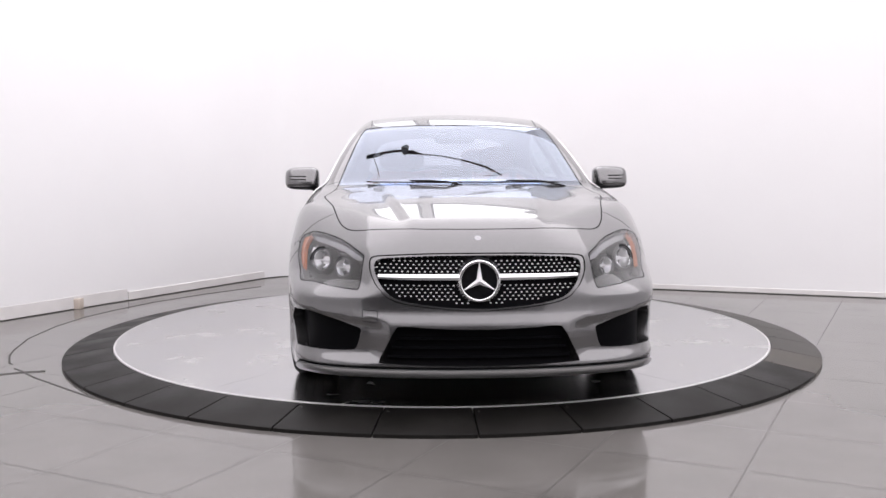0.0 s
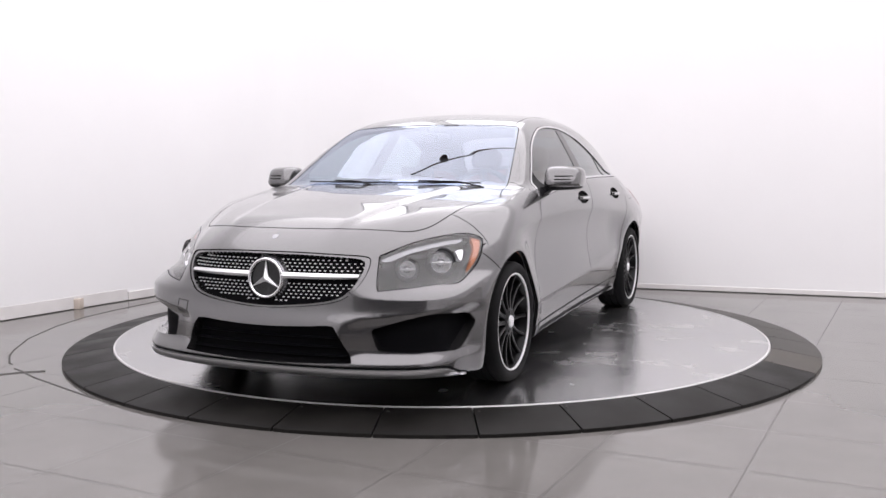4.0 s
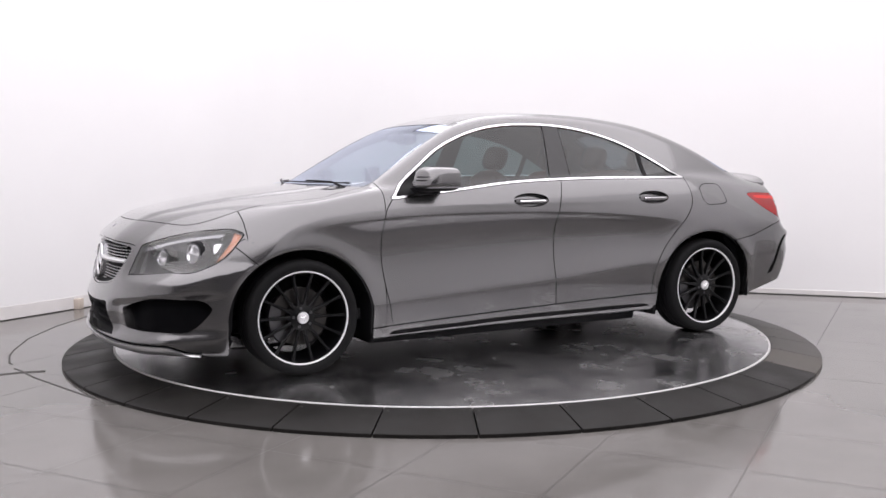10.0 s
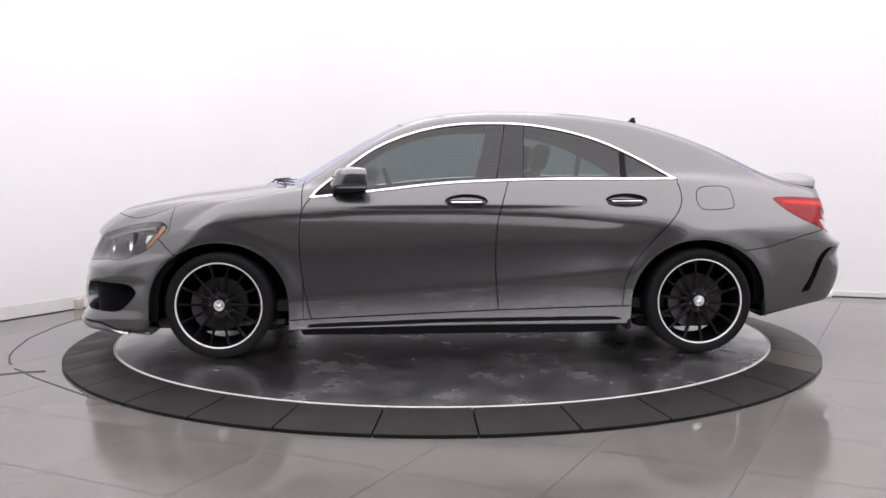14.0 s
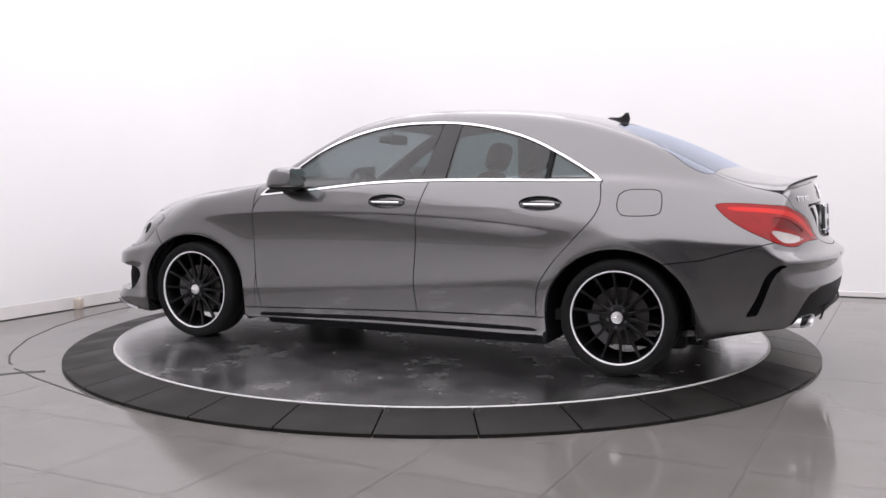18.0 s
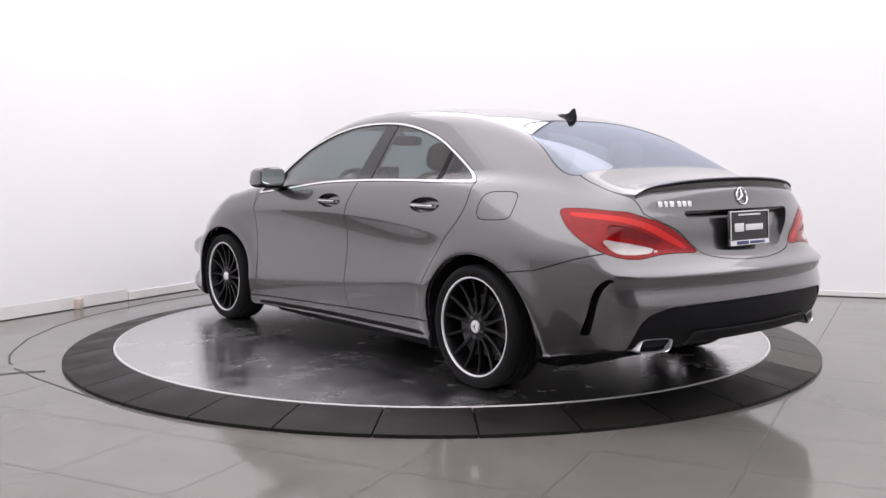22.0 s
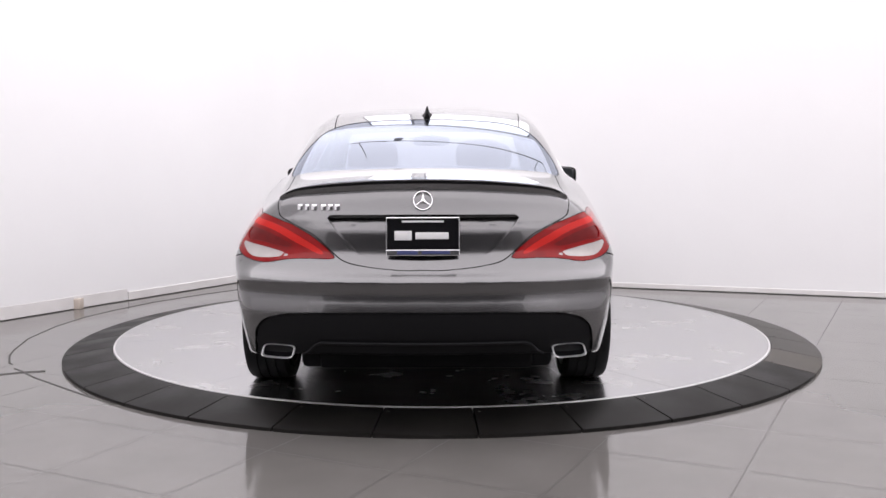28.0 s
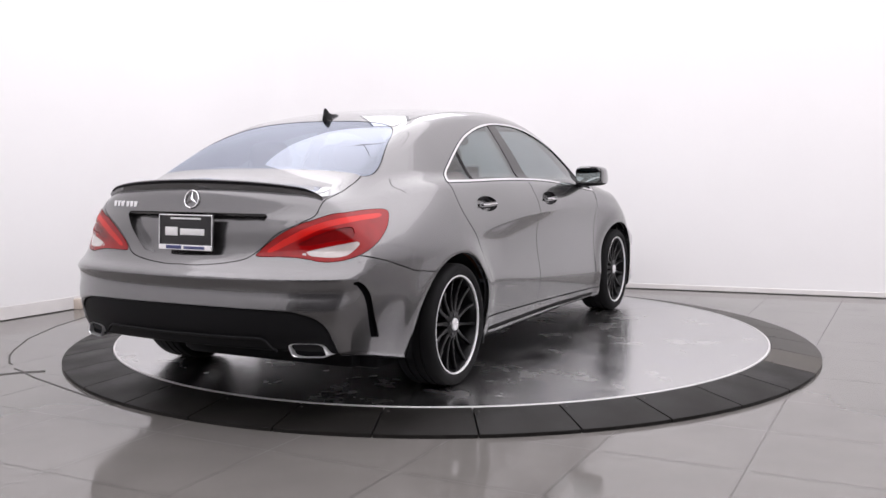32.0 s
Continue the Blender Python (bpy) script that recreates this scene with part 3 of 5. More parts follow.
class Shell:
    """The half body as labelled faces that can be cut along curves on it."""

    def __init__(self, c):
        v, q = half_shell(c)
        self.v, self.f, self.l = v, [list(map(int, r)) for r in q], ["body"] * len(q)

    def cut(self, fn, change, where=None):
        d = fn(self.v)
        d = np.where(np.abs(d) < 4e-4, 4e-4, d)
        neg = d < 0
        ok = where(self.v) if where else np.ones(len(self.v), bool)
        extra, known, count = [], {}, len(self.v)
        faces, labels = [], []
        for f, lab in zip(self.f, self.l):
            if lab not in change or not ok[f[0]]:
                faces.append(f)
                labels.append(lab)
                continue
            s = [neg[i] for i in f]
            if all(s) or not any(s):
                faces.append(f)
                labels.append(change[lab] if s[0] else lab)
                continue
            ins, outs = [], []
            for k, i in enumerate(f):
                j = f[(k + 1) % len(f)]
                (ins if neg[i] else outs).append(i)
                if neg[i] != neg[j]:
                    key = (min(i, j), max(i, j))
                    if key not in known:
                        t = d[key[0]] / (d[key[0]] - d[key[1]])
                        known[key] = count + len(extra)
                        extra.append(self.v[key[0]] * (1 - t) + self.v[key[1]] * t)
                    ins.append(known[key])
                    outs.append(known[key])
            for g, lb in ((ins, change[lab]), (outs, lab)):
                if len(g) > 2:
                    faces.append(g)
                    labels.append(lb)
        if extra:
            e = np.array(extra)
            mid = np.abs(e[:, 1]) < 1e-6
            self.v = np.concatenate([self.v, settle(e, mid)])
        self.f, self.l = faces, labels

    def region(self, view, pts, change, where=None, grow=0.0):
        loop = catmull(pts)
        self.cut(lambda p: loop_distance(*VIEWS[view](p), loop) - grow, change, where)


def skin(shell, labels, name, mat, parent, side="L", off=0.0, rim=0.012, gap=0.0026, label="", thick=False):
    """One panel of the body: faces with these labels, moved out by off, with an edge turned inwards by rim."""
    labels = (labels,) if isinstance(labels, str) else labels
    fs = [f for f, l in zip(shell.f, shell.l) if l in labels]
    if not fs:
        return None
    used = sorted({i for f in fs for i in f})
    new_id = {i: k for k, i in enumerate(used)}
    v = shell.v[used].copy()
    fs = [[new_id[i] for i in f] for f in fs]
    n = body_n(v, 0.007)
    n /= np.linalg.norm(n, axis=1)[:, None] + 1e-9
    centre = v[:, 1] < 1e-5
    n[centre, 1] = 0
    edges = {}
    for f in fs:
        for a, b in zip(f, f[1:] + f[:1]):
            edges[(a, b)] = 1
    border = [(a, b) for (a, b) in edges if (b, a) not in edges and not (centre[a] and centre[b])]
    push = np.zeros_like(v)
    for a, b in border:
        d = v[b] - v[a]
        w = np.cross(n[a], d)
        w /= np.linalg.norm(w) + 1e-9
        push[a] += w
        push[b] += w
    ln = np.linalg.norm(push, axis=1)
    at = ln > 1e-6
    push[at] /= ln[at][:, None]
    push[centre, 1] = 0
    top = v + n * off + push * gap
    verts, normals, faces = [top], [n.copy()], [list(f) for f in fs]
    if rim:
        ring = sorted({i for e in border for i in e})
        up = {i: len(v) + k for k, i in enumerate(ring)}
        dn = {i: len(v) + len(ring) + k for k, i in enumerate(ring)}
        out_n = -push[ring]
        verts += [top[ring], top[ring] - n[ring] * rim]
        normals += [out_n, out_n]
        faces += [[up[b], up[a], dn[a], dn[b]] for a, b in border]
    verts, normals = np.concatenate(verts), np.concatenate(normals)
    flip = np.array([1, -1, 1])
    if side == "R":
        verts, normals, faces = verts * flip, normals * flip, [f[::-1] for f in faces]
    elif side == "C":
        k = len(verts)
        twin = [i if abs(verts[i, 1]) < 1e-5 else k + i for i in range(k)]
        faces = faces + [[twin[i] for i in f[::-1]] for f in faces]
        verts, normals = np.concatenate([verts, verts * flip]), np.concatenate([normals, normals * flip])
    return mesh_object(name, verts, faces, mat, parent, label, normals=normals)


WINDOW_LOW = spl([-1.3, -0.95, -0.635, -0.272, 0.122, 0.469, 0.84], [0.985, 0.987, 0.989, 0.984, 0.966, 0.930, 0.885])


def carve():
    s = Shell(0.016)
    still = {k: k for k in ("body",)}
    s.cut(lambda p: p[:, 2] - upper_crease(p[:, 0]), still, lambda p: (p[:, 0] < 1.6) & (p[:, 0] > -2.1) & (p[:, 1] > 0.6))
    s.cut(lambda p: p[:, 2] - lower_crease(p[:, 0]), still, lambda p: (np.abs(p[:, 0]) < 1.3) & (p[:, 1] > 0.6))
    wide = lambda p: p[:, 1] > 0.5
    s.cut(lambda p: (arch_radius(p[:, 0], p[:, 2]) - 1) * 0.36, {"body": "gone"}, lambda p: (p[:, 1] > 0.62) & (p[:, 2] < 0.72))
    # side windows with their bright surround
    top = [(0.855, 0.888), (0.855, 0.888), (0.770, 0.970), (0.645, 1.065), (0.486, 1.172), (0.324, 1.243), (0.161, 1.289), (-0.003, 1.312), (-0.167, 1.318), (-0.331, 1.314),
           (-0.494, 1.296), (-0.656, 1.262), (-0.817, 1.212), (-0.975, 1.140), (-1.131, 1.056), (-1.245, 0.984), (-1.245, 0.984)]
    low = [(x, float(WINDOW_LOW(x)) - 0.004) for x in (-0.95, -0.6, -0.25, 0.1, 0.47)]
    s.region("side", top + low, {"body": "bright"}, wide)
    s.region("side", top + low, {"bright": "glass"}, wide, -0.012)
    line = lambda x0, z0, x1, z1: (lambda p: p[:, 0] - (x0 + (p[:, 2] - z0) * (x1 - x0) / (z1 - z0)))
    s.cut(line(-0.205, 1.0, -0.265, 1.295), {"glass": "pillar"}, wide)
    s.cut(line(-0.355, 1.0, -0.378, 1.295), {"pillar": "glass_rear"}, wide)
    s.cut(line(-0.92, 1.0, -0.925, 1.15), {"glass_rear": "divider"}, wide)
    s.cut(line(-0.95, 1.0, -0.955, 1.15), {"divider": "glass_quarter"}, wide)
    s.cut(lambda p: -line(0.60, 0.93, 0.66, 1.05)(p), {"glass": "sail"}, wide)
    # front and rear screens
    ahead_ = lambda p: (p[:, 0] > 0.15) & (p[:, 2] > 0.92)
    ws = [(-0.35, 1.313), (0, 1.318), (0.35, 1.313), (0.5, 1.302), (0.553, 1.288), (0.595, 1.21), (0.632, 1.115), (0.662, 1.03), (0.685, 0.957), (0.685, 0.957), (0.36, 0.960), (0, 0.968), (-0.36, 0.960)]
    s.region("front", ws, {"body": "frit"}, ahead_)
    s.region("front", ws, {"frit": "screen"}, ahead_, -0.016)
    behind = lambda p: (p[:, 0] < -0.95) & (p[:, 2] > 0.97)
    rw = [(-0.23, 1.300), (0, 1.305), (0.23, 1.300), (0.41, 1.279), (0.512, 1.230), (0.583, 1.128), (0.615, 1.05), (0.603, 1.022), (0.54, 1.038), (0.35, 1.052), (0, 1.058), (-0.35, 1.052)]
    s.region("front", rw, {"body": "rear_frit"}, behind)
    s.region("front", rw, {"rear_frit": "rear_screen"}, behind, -0.014)
    # bonnet, boot lid
    s.region("top", [(2.073, -0.15), (2.073, 0), (2.066, 0.15), (2.041, 0.30), (1.925, 0.50), (1.77, 0.615), (1.45, 0.685), (1.2, 0.738), (1.11, 0.715), (1.0, 0.69), (0.90, 0.685), (0.90, 0.685), (1.0, 0.36), (1.0, -0.36), (1.9, -0.5)],
             {"body": "bonnet"}, lambda p: (p[:, 2] > 0.7) & (p[:, 0] > 0.85))
    s.region("front", [(0, 0.649), (0.167, 0.654), (0.307, 0.676), (0.37, 0.715), (0.45, 0.785), (0.556, 0.838), (0.60, 0.865), (0.612, 0.93), (0.600, 0.976), (0.597, 1.0), (0.585, 1.035), (0.54, 1.06), (0.35, 1.08), (0, 1.09), (-0.3, 1.05), (-0.3, 0.68)],
             {"body": "boot"}, lambda p: (p[:, 0] < -1.6))
    s.region("front", [(0, 0.868), (0, 0.868), (0.402, 0.866), (0.402, 0.866), (0.345, 0.79), (0.265, 0.712), (0.19, 0.693), (0, 0.686), (0, 0.686), (-0.3, 0.69), (-0.4, 0.866)], {"boot": "recess"}, lambda p: p[:, 0] < -2.1)
    # lamps
    lens_loop = [(-1.622, 0.531), (-1.622, 0.531), (-1.600, 0.60), (-1.570, 0.676), (-1.570, 0.676), (-1.342, 0.722), (-1.123, 0.748), (-0.93, 0.756), (-0.82, 0.735), (-0.82, 0.725), (-0.868, 0.655), (-0.95, 0.598), (-1.09, 0.552), (-1.24, 0.551), (-1.42, 0.541)]
    s.region("nose", lens_loop, {"body": "head_edge"}, lambda p: p[:, 0] > 1.5)
    s.region("nose", lens_loop, {"head_edge": "headlight"}, lambda p: p[:, 0] > 1.5, -0.0075)
    s.region("stern", [(1.055, 0.858), (1.075, 0.877), (1.20, 0.880), (1.372, 0.872), (1.459, 0.867), (1.569, 0.842), (1.643, 0.824), (1.764, 0.775), (1.894, 0.690), (1.894, 0.690), (1.678, 0.690), (1.505, 0.672), (1.347, 0.690), (1.2, 0.738), (1.10, 0.797)],
             {"body": "taillight"}, lambda p: p[:, 0] < -1.7)
    s.region("stern", [(1.30, 0.752), (1.42, 0.742), (1.56, 0.722), (1.66, 0.702), (1.66, 0.702), (1.50, 0.690), (1.38, 0.700)], {"taillight": "tail_clear"}, lambda p: p[:, 0] < -1.9)
    s.region("nose", [(-0.80, 0.745), (-0.80, 0.70), (-0.868, 0.640), (-0.95, 0.585), (-1.00, 0.570), (-0.965, 0.61), (-0.925, 0.66), (-0.90, 0.70), (-0.89, 0.775)], {"headlight": "head_amber"}, lambda p: p[:, 0] > 1.5)
    s.region("nose", [(-1.555, 0.664), (-1.342, 0.712), (-1.123, 0.740), (-0.98, 0.748), (-0.98, 0.728), (-1.13, 0.716), (-1.34, 0.690), (-1.50, 0.656)], {"headlight": "head_band"}, lambda p: p[:, 0] > 1.5)
    s.region("stern", [(1.12, 0.862), (1.30, 0.858), (1.45, 0.846), (1.58, 0.818), (1.70, 0.775), (1.82, 0.715), (1.80, 0.708), (1.68, 0.750), (1.56, 0.795), (1.44, 0.822), (1.30, 0.836), (1.14, 0.845)], {"taillight": "tail_glow"}, lambda p: p[:, 0] < -1.7)
    s.region("stern", [(1.34, 0.812), (1.44, 0.806), (1.55, 0.780), (1.64, 0.748), (1.66, 0.735), (1.56, 0.742), (1.45, 0.758), (1.35, 0.768)], {"taillight": "tail_dark"}, lambda p: p[:, 0] < -1.7)
    s.region("nose", [(-1.030, 0.700), (-1.030, 0.700), (-0.965, 0.704), (-0.965, 0.704), (-0.985, 0.660), (-1.008, 0.645), (-1.008, 0.645)], {"headlight": "head_white"}, lambda p: p[:, 0] > 1.5)
    # nose openings
    s.region("front", [(0, 0.692), (0.215, 0.690), (0.361, 0.683), (0.452, 0.674), (0.474, 0.655), (0.468, 0.60), (0.428, 0.532), (0.362, 0.487), (0.218, 0.462), (0, 0.448), (-0.218, 0.462), (-0.4, 0.56), (-0.36, 0.681), (-0.2, 0.69)],
             {"body": "grille_edge"}, lambda p: p[:, 0] > 1.95)
    s.region("front", [(0, 0.684), (0.215, 0.682), (0.355, 0.674), (0.432, 0.665), (0.454, 0.648), (0.449, 0.60), (0.412, 0.538), (0.352, 0.496), (0.216, 0.471), (0, 0.457), (-0.216, 0.471), (-0.38, 0.56), (-0.355, 0.672), (-0.2, 0.682)],
             {"grille_edge": "grille"}, lambda p: p[:, 0] > 1.95)
    s.region("front", [(0, 0.368), (0.2, 0.373), (0.310, 0.380), (0.345, 0.377), (0.366, 0.362), (0.437, 0.226), (0.437, 0.226), (0.2, 0.217), (0, 0.214), (-0.437, 0.226), (-0.31, 0.38)],
             {"body": "intake"}, lambda p: p[:, 0] > 1.95)
    s.region("nose", [(-1.665, 0.366), (-1.665, 0.366), (-1.366, 0.425), (-1.135, 0.424), (-1.016, 0.411), (-0.957, 0.37), (-0.957, 0.37), (-1.085, 0.273), (-1.21, 0.266), (-1.29, 0.268), (-1.58, 0.272), (-1.635, 0.29)],
             {"body": "fog"}, lambda p: p[:, 0] > 1.6)
    # corner vent; its tapering top end paints in shade along the crease
    s.region("stern", [(1.172, 0.334), (1.172, 0.334), (1.215, 0.43), (1.250, 0.530), (1.320, 0.586), (1.43, 0.600), (1.43, 0.600), (1.41, 0.593), (1.340, 0.574), (1.284, 0.518), (1.256, 0.43), (1.230, 0.343), (1.230, 0.343)],
             {"body": "gill"}, lambda p: p[:, 0] < -1.8)
    s.region("front", [(0, 0.482), (0.5, 0.474), (0.61, 0.458), (0.672, 0.428), (0.703, 0.36), (0.715, 0.15), (0.715, 0.15), (-0.5, 0.15), (-0.5, 0.474)], {"body": "diffuser"}, lambda p: p[:, 0] < -1.75)
    # doors, sill, bumpers, roof
    wl = [(x, float(WINDOW_LOW(x)) + 0.012) for x in (0.80, 0.45, 0.1)]
    s.region("side", [(0.835, 0.895), (0.835, 0.895), (0.880, 0.831), (0.899, 0.736), (0.904, 0.608), (0.893, 0.481), (0.871, 0.355), (0.844, 0.217), (0.844, 0.217), (0.317, 0.238), (-0.209, 0.257), (-0.209, 0.257),
                      (-0.192, 0.48), (-0.202, 0.733), (-0.23, 0.859), (-0.272, 0.995), (-0.272, 0.995)] + wl[::-1], {"body": "door"}, wide)
    s.region("side", [(-0.209, 0.2571), (-0.209, 0.2571), (-0.192, 0.48), (-0.202, 0.733), (-0.23, 0.859), (-0.272, 1.0), (-0.272, 1.0), (-0.8, 1.0), (-1.20, 0.998), (-1.235, 0.965), (-1.248, 0.887), (-1.232, 0.825), (-1.19, 0.764),
                      (-1.1, 0.669), (-0.992, 0.544), (-0.925, 0.417), (-0.915, 0.274), (-0.915, 0.274)], {"body": "door_rear"}, wide)
    s.cut(lambda p: p[:, 2] - np.interp(p[:, 0], [-0.96, -0.209, 0.844, 0.96], [0.274, 0.257, 0.217, 0.212]), {"body": "sill"}, lambda p: (np.abs(p[:, 0]) < 1.0) & wide(p))
    s.region("side", [(-1.336, 0.90), (-1.345, 0.925), (-1.384, 0.943), (-1.45, 0.946), (-1.515, 0.943), (-1.545, 0.92), (-1.553, 0.844), (-1.530, 0.822), (-1.45, 0.815), (-1.365, 0.819), (-1.338, 0.854)], {"body": "fuel"}, wide)
    s.cut(lambda p: np.where(p[:, 2] > 0.70, 1.62, np.where(p[:, 2] < 0.575, 1.5, 1.575 + (p[:, 2] - 0.575) * 1.1)) - p[:, 0], {"body": "bumper"}, lambda p: p[:, 0] > 1.35)
    s.cut(lambda p: p[:, 2] - np.interp(-p[:, 0], [1.5, 1.58, 1.756, 1.96, 2.1, 2.4], [0.577, 0.582, 0.605, 0.666, 0.70, 0.72]), {"body": "bumper_rear"}, lambda p: p[:, 0] < -1.3)
    lip = lambda p: p[:, 2] - underside(p[:, 0]) - 0.034 + 0.03 * step(2.04, 1.90, p[:, 0])
    s.cut(lambda p: lip(p) - 0.010, {"bumper": "lip_gap"}, lambda p: p[:, 0] > 1.86)
    s.cut(lip, {"lip_gap": "splitter"}, lambda p: p[:, 0] > 1.86)
    s.cut(lambda p: p[:, 1] - (0.515 - 0.03 * p[:, 0] ** 2), {"body": "roof"}, lambda p: (p[:, 2] > 1.2) & (np.abs(p[:, 0]) < 1.35))
    bowl = lambda x: [(x + 0.118 * math.cos(k * math.pi / 6), 0.866 + 0.037 * math.sin(k * math.pi / 6) + 0.004) for k in range(12)]
    s.region("side", bowl(-0.0275), {"door": "bowl"}, wide)
    s.region("side", bowl(-0.93), {"door_rear": "bowl_rear"}, wide)
    s.region("side", [(0.86, 0.170), (0.83, 0.186), (0.4, 0.200), (0, 0.209), (-0.5, 0.212), (-0.85, 0.210), (-0.91, 0.202), (-0.85, 0.194), (-0.5, 0.192), (0, 0.189), (0.4, 0.180)], {"sill": "slot"}, wide)
    s.cut(lambda p: 0.885 - p[:, 0], {"body": "fender"}, lambda p: (p[:, 0] > 0.7) & (p[:, 2] < 0.98))
    return s


def surface_x(y, z, front=True, turns=20):
    """Where the nose (or the tail) stands at a given height and distance from the middle."""
    lo, hi = ((1.2 if z < 0.9 else 0.2), 2.6) if front else (-2.7, -1.2)
    for _ in range(turns):
        m = (lo + hi) / 2
        inside = body_f(np.array([m]), np.array([y]), np.array([z]))[0] < 0
        if inside == front:
            lo = m
        else:
            hi = m
    return (lo + hi) / 2


def surface_y(x, z):
    lo, hi = 0.2, 1.2
    for _ in range(18):
        m = (lo + hi) / 2
        if body_f(np.array([x]), np.array([m]), np.array([z]))[0] < 0:
            lo = m
        else:
            hi = m
    return lo


def surface_z(x, y):
    lo, hi = 0.6, 1.6
    for _ in range(18):
        m = (lo + hi) / 2
        if body_f(np.array([x]), np.array([y]), np.array([m]))[0] < 0:
            lo = m
        else:
            hi = m
    return lo


def three_arms(bm, r, m):
    """Three pointed arms with a raised ridge."""
    top = bm.verts.new(m @ Vector((0, 0, r * 0.16)))
    pts = []
    for i in range(6):
        a = math.pi / 2 + i * math.pi / 3
        d = r if i % 2 == 0 else r * 0.17
        pts.append((bm.verts.new(m @ Vector((d * math.cos(a), d * math.sin(a), 0.02 * r))), bm.verts.new(m @ Vector((d * math.cos(a), d * math.sin(a), -0.05 * r)))))
    for i in range(6):
        a, b = pts[i], pts[(i + 1) % 6]
        bm.faces.new((top, a[0], b[0]))
        bm.faces.new((a[0], a[1], b[1], b[0]))
    return bm


def ring_bm(bm, R, r, m, n=40, k=10):
    rows = []
    for i in range(n):
        a = 2 * math.pi * i / n
        rows.append([bm.verts.new(m @ Vector(((R + r * math.cos(2 * math.pi * j / k)) * math.cos(a), (R + r * math.cos(2 * math.pi * j / k)) * math.sin(a), r * math.sin(2 * math.pi * j / k)))) for j in range(k)])
    for a, b in zip(rows, rows[1:] + rows[:1]):
        for j in range(k):
            bm.faces.new((a[j], b[j], b[(j + 1) % k], a[(j + 1) % k]))
    return bm


FACE_FRONT = Matrix(((0, 0, 1, 0), (1, 0, 0, 0), (0, 1, 0, 0), (0, 0, 0, 1)))
FACE_REAR = Matrix(((0, 0, -1, 0), (-1, 0, 0, 0), (0, 1, 0, 0), (0, 0, 0, 1)))


def facing(x, y, z, front=True, tilt=0):
    return Matrix.Translation((x, y, z)) @ pose(0, 0, 0, 0, -tilt if front else tilt) @ (FACE_FRONT if front else FACE_REAR)


def build_wheel():
    """A wheel with its outer side towards +y; origin in its centre."""
    w = part("wheel", lathe(bmesh.new(), [(0.232, 0.092), (0.225, 0.080), (0.222, 0.02), (0.205, -0.02), (0.205, -0.09), (0.215, -0.1), (0.235, -0.1)], 64, "y"), WHEEL_BLACK, car, "black alloy wheel with a bright machined lip")
    prof = [(0.236, 0.094), (0.243, 0.100), (0.252, 0.106), (0.268, 0.110), (0.282, 0.106), (0.291, 0.098), (TYRE_R - 0.002, 0.085), (TYRE_R, 0.062), (TYRE_R, 0.048), (TYRE_R - 0.007, 0.047), (TYRE_R - 0.007, 0.039), (TYRE_R, 0.038),
            (TYRE_R, 0.006), (TYRE_R - 0.007, 0.005), (TYRE_R - 0.007, -0.005), (TYRE_R, -0.006), (TYRE_R, -0.038), (TYRE_R - 0.007, -0.039), (TYRE_R - 0.007, -0.047), (TYRE_R, -0.048), (TYRE_R, -0.085), (0.285, -0.104), (0.26, -0.108), (0.235, -0.1)]
    part("tyre", lathe(bmesh.new(), prof, 72, "y"), TYRE, w, "black low-profile tyre")
    part("rim_lip", lathe(bmesh.new(), [(0.2330, 0.088), (0.2335, 0.0985), (0.2365, 0.1015), (0.2405, 0.1010), (0.2430, 0.0960)], 72, "y"), LIP, w, "bright machined rim lip")
    hub = bmesh.new()
    lathe(hub, [(0.0005, 0.080), (0.05, 0.080), (0.066, 0.074), (0.072, 0.055), (0.072, 0.0), (0.0005, 0.0)], 40, "y")
    part("hub", hub, WHEEL_BLACK, w)
    cap = lathe(bmesh.new(), [(0.0005, 0.0905), (0.018, 0.090), (0.0285, 0.0875), (0.0315, 0.082), (0.0315, 0.078)], 32, "y")
    c = part("centre_cap", cap, SILVER, w, "silver wheel centre cap")
    star = bmesh.new()
    three_arms(star, 0.022, Matrix.Translation((0, 0.0902, 0)) @ pose(0, 0, 0, -90))
    part("emblem", star, CHROME, c)
    n = 14
    spoke = None
    for i in range(n):
        m = pose(0, 0, 0, 0, 360 * i / n, 0)
        if spoke is None:
            bm = bmesh.new()
            secs = []
            for r, y, wd, dp in ((0.055, 0.077, 0.0115, 0.03), (0.09, 0.071, 0.0085, 0.028), (0.14, 0.070, 0.0072, 0.026), (0.19, 0.076, 0.0068, 0.024), (0.222, 0.085, 0.0085, 0.022), (0.229, 0.086, 0.011, 0.02)):
                secs.append([(wd, y - 0.004, r), (wd * 0.55, y, r), (-wd * 0.55, y, r), (-wd, y - 0.004, r), (-wd * 0.8, y - dp, r), (wd * 0.8, y - dp, r)])
            loft(bm, secs)
            spoke = part("spoke", bm, WHEEL_BLACK, w)
        else:
            o = new("spoke", spoke.data)
            o.parent = w
            o.matrix_basis = m
    for i in range(5):
        a = 2 * math.pi * i / 5 + 0.3
        bm = lathe(bmesh.new(), [(0.0005, 0.079), (0.008, 0.079), (0.009, 0.070)], 10, "y", m=Matrix.Translation((0.049 * math.cos(a), 0.004, 0.049 * math.sin(a))))
        part("wheel_bolt", bm, DARK_METAL, w)
    part("brake_disc", lathe(bmesh.new(), [(0.07, 0.02), (0.15, 0.02), (0.15, -0.004), (0.07, -0.004)], 48, "y"), BRAKE, w, "worn grey steel brake disc")
    bm = bmesh.new()
    secs = []
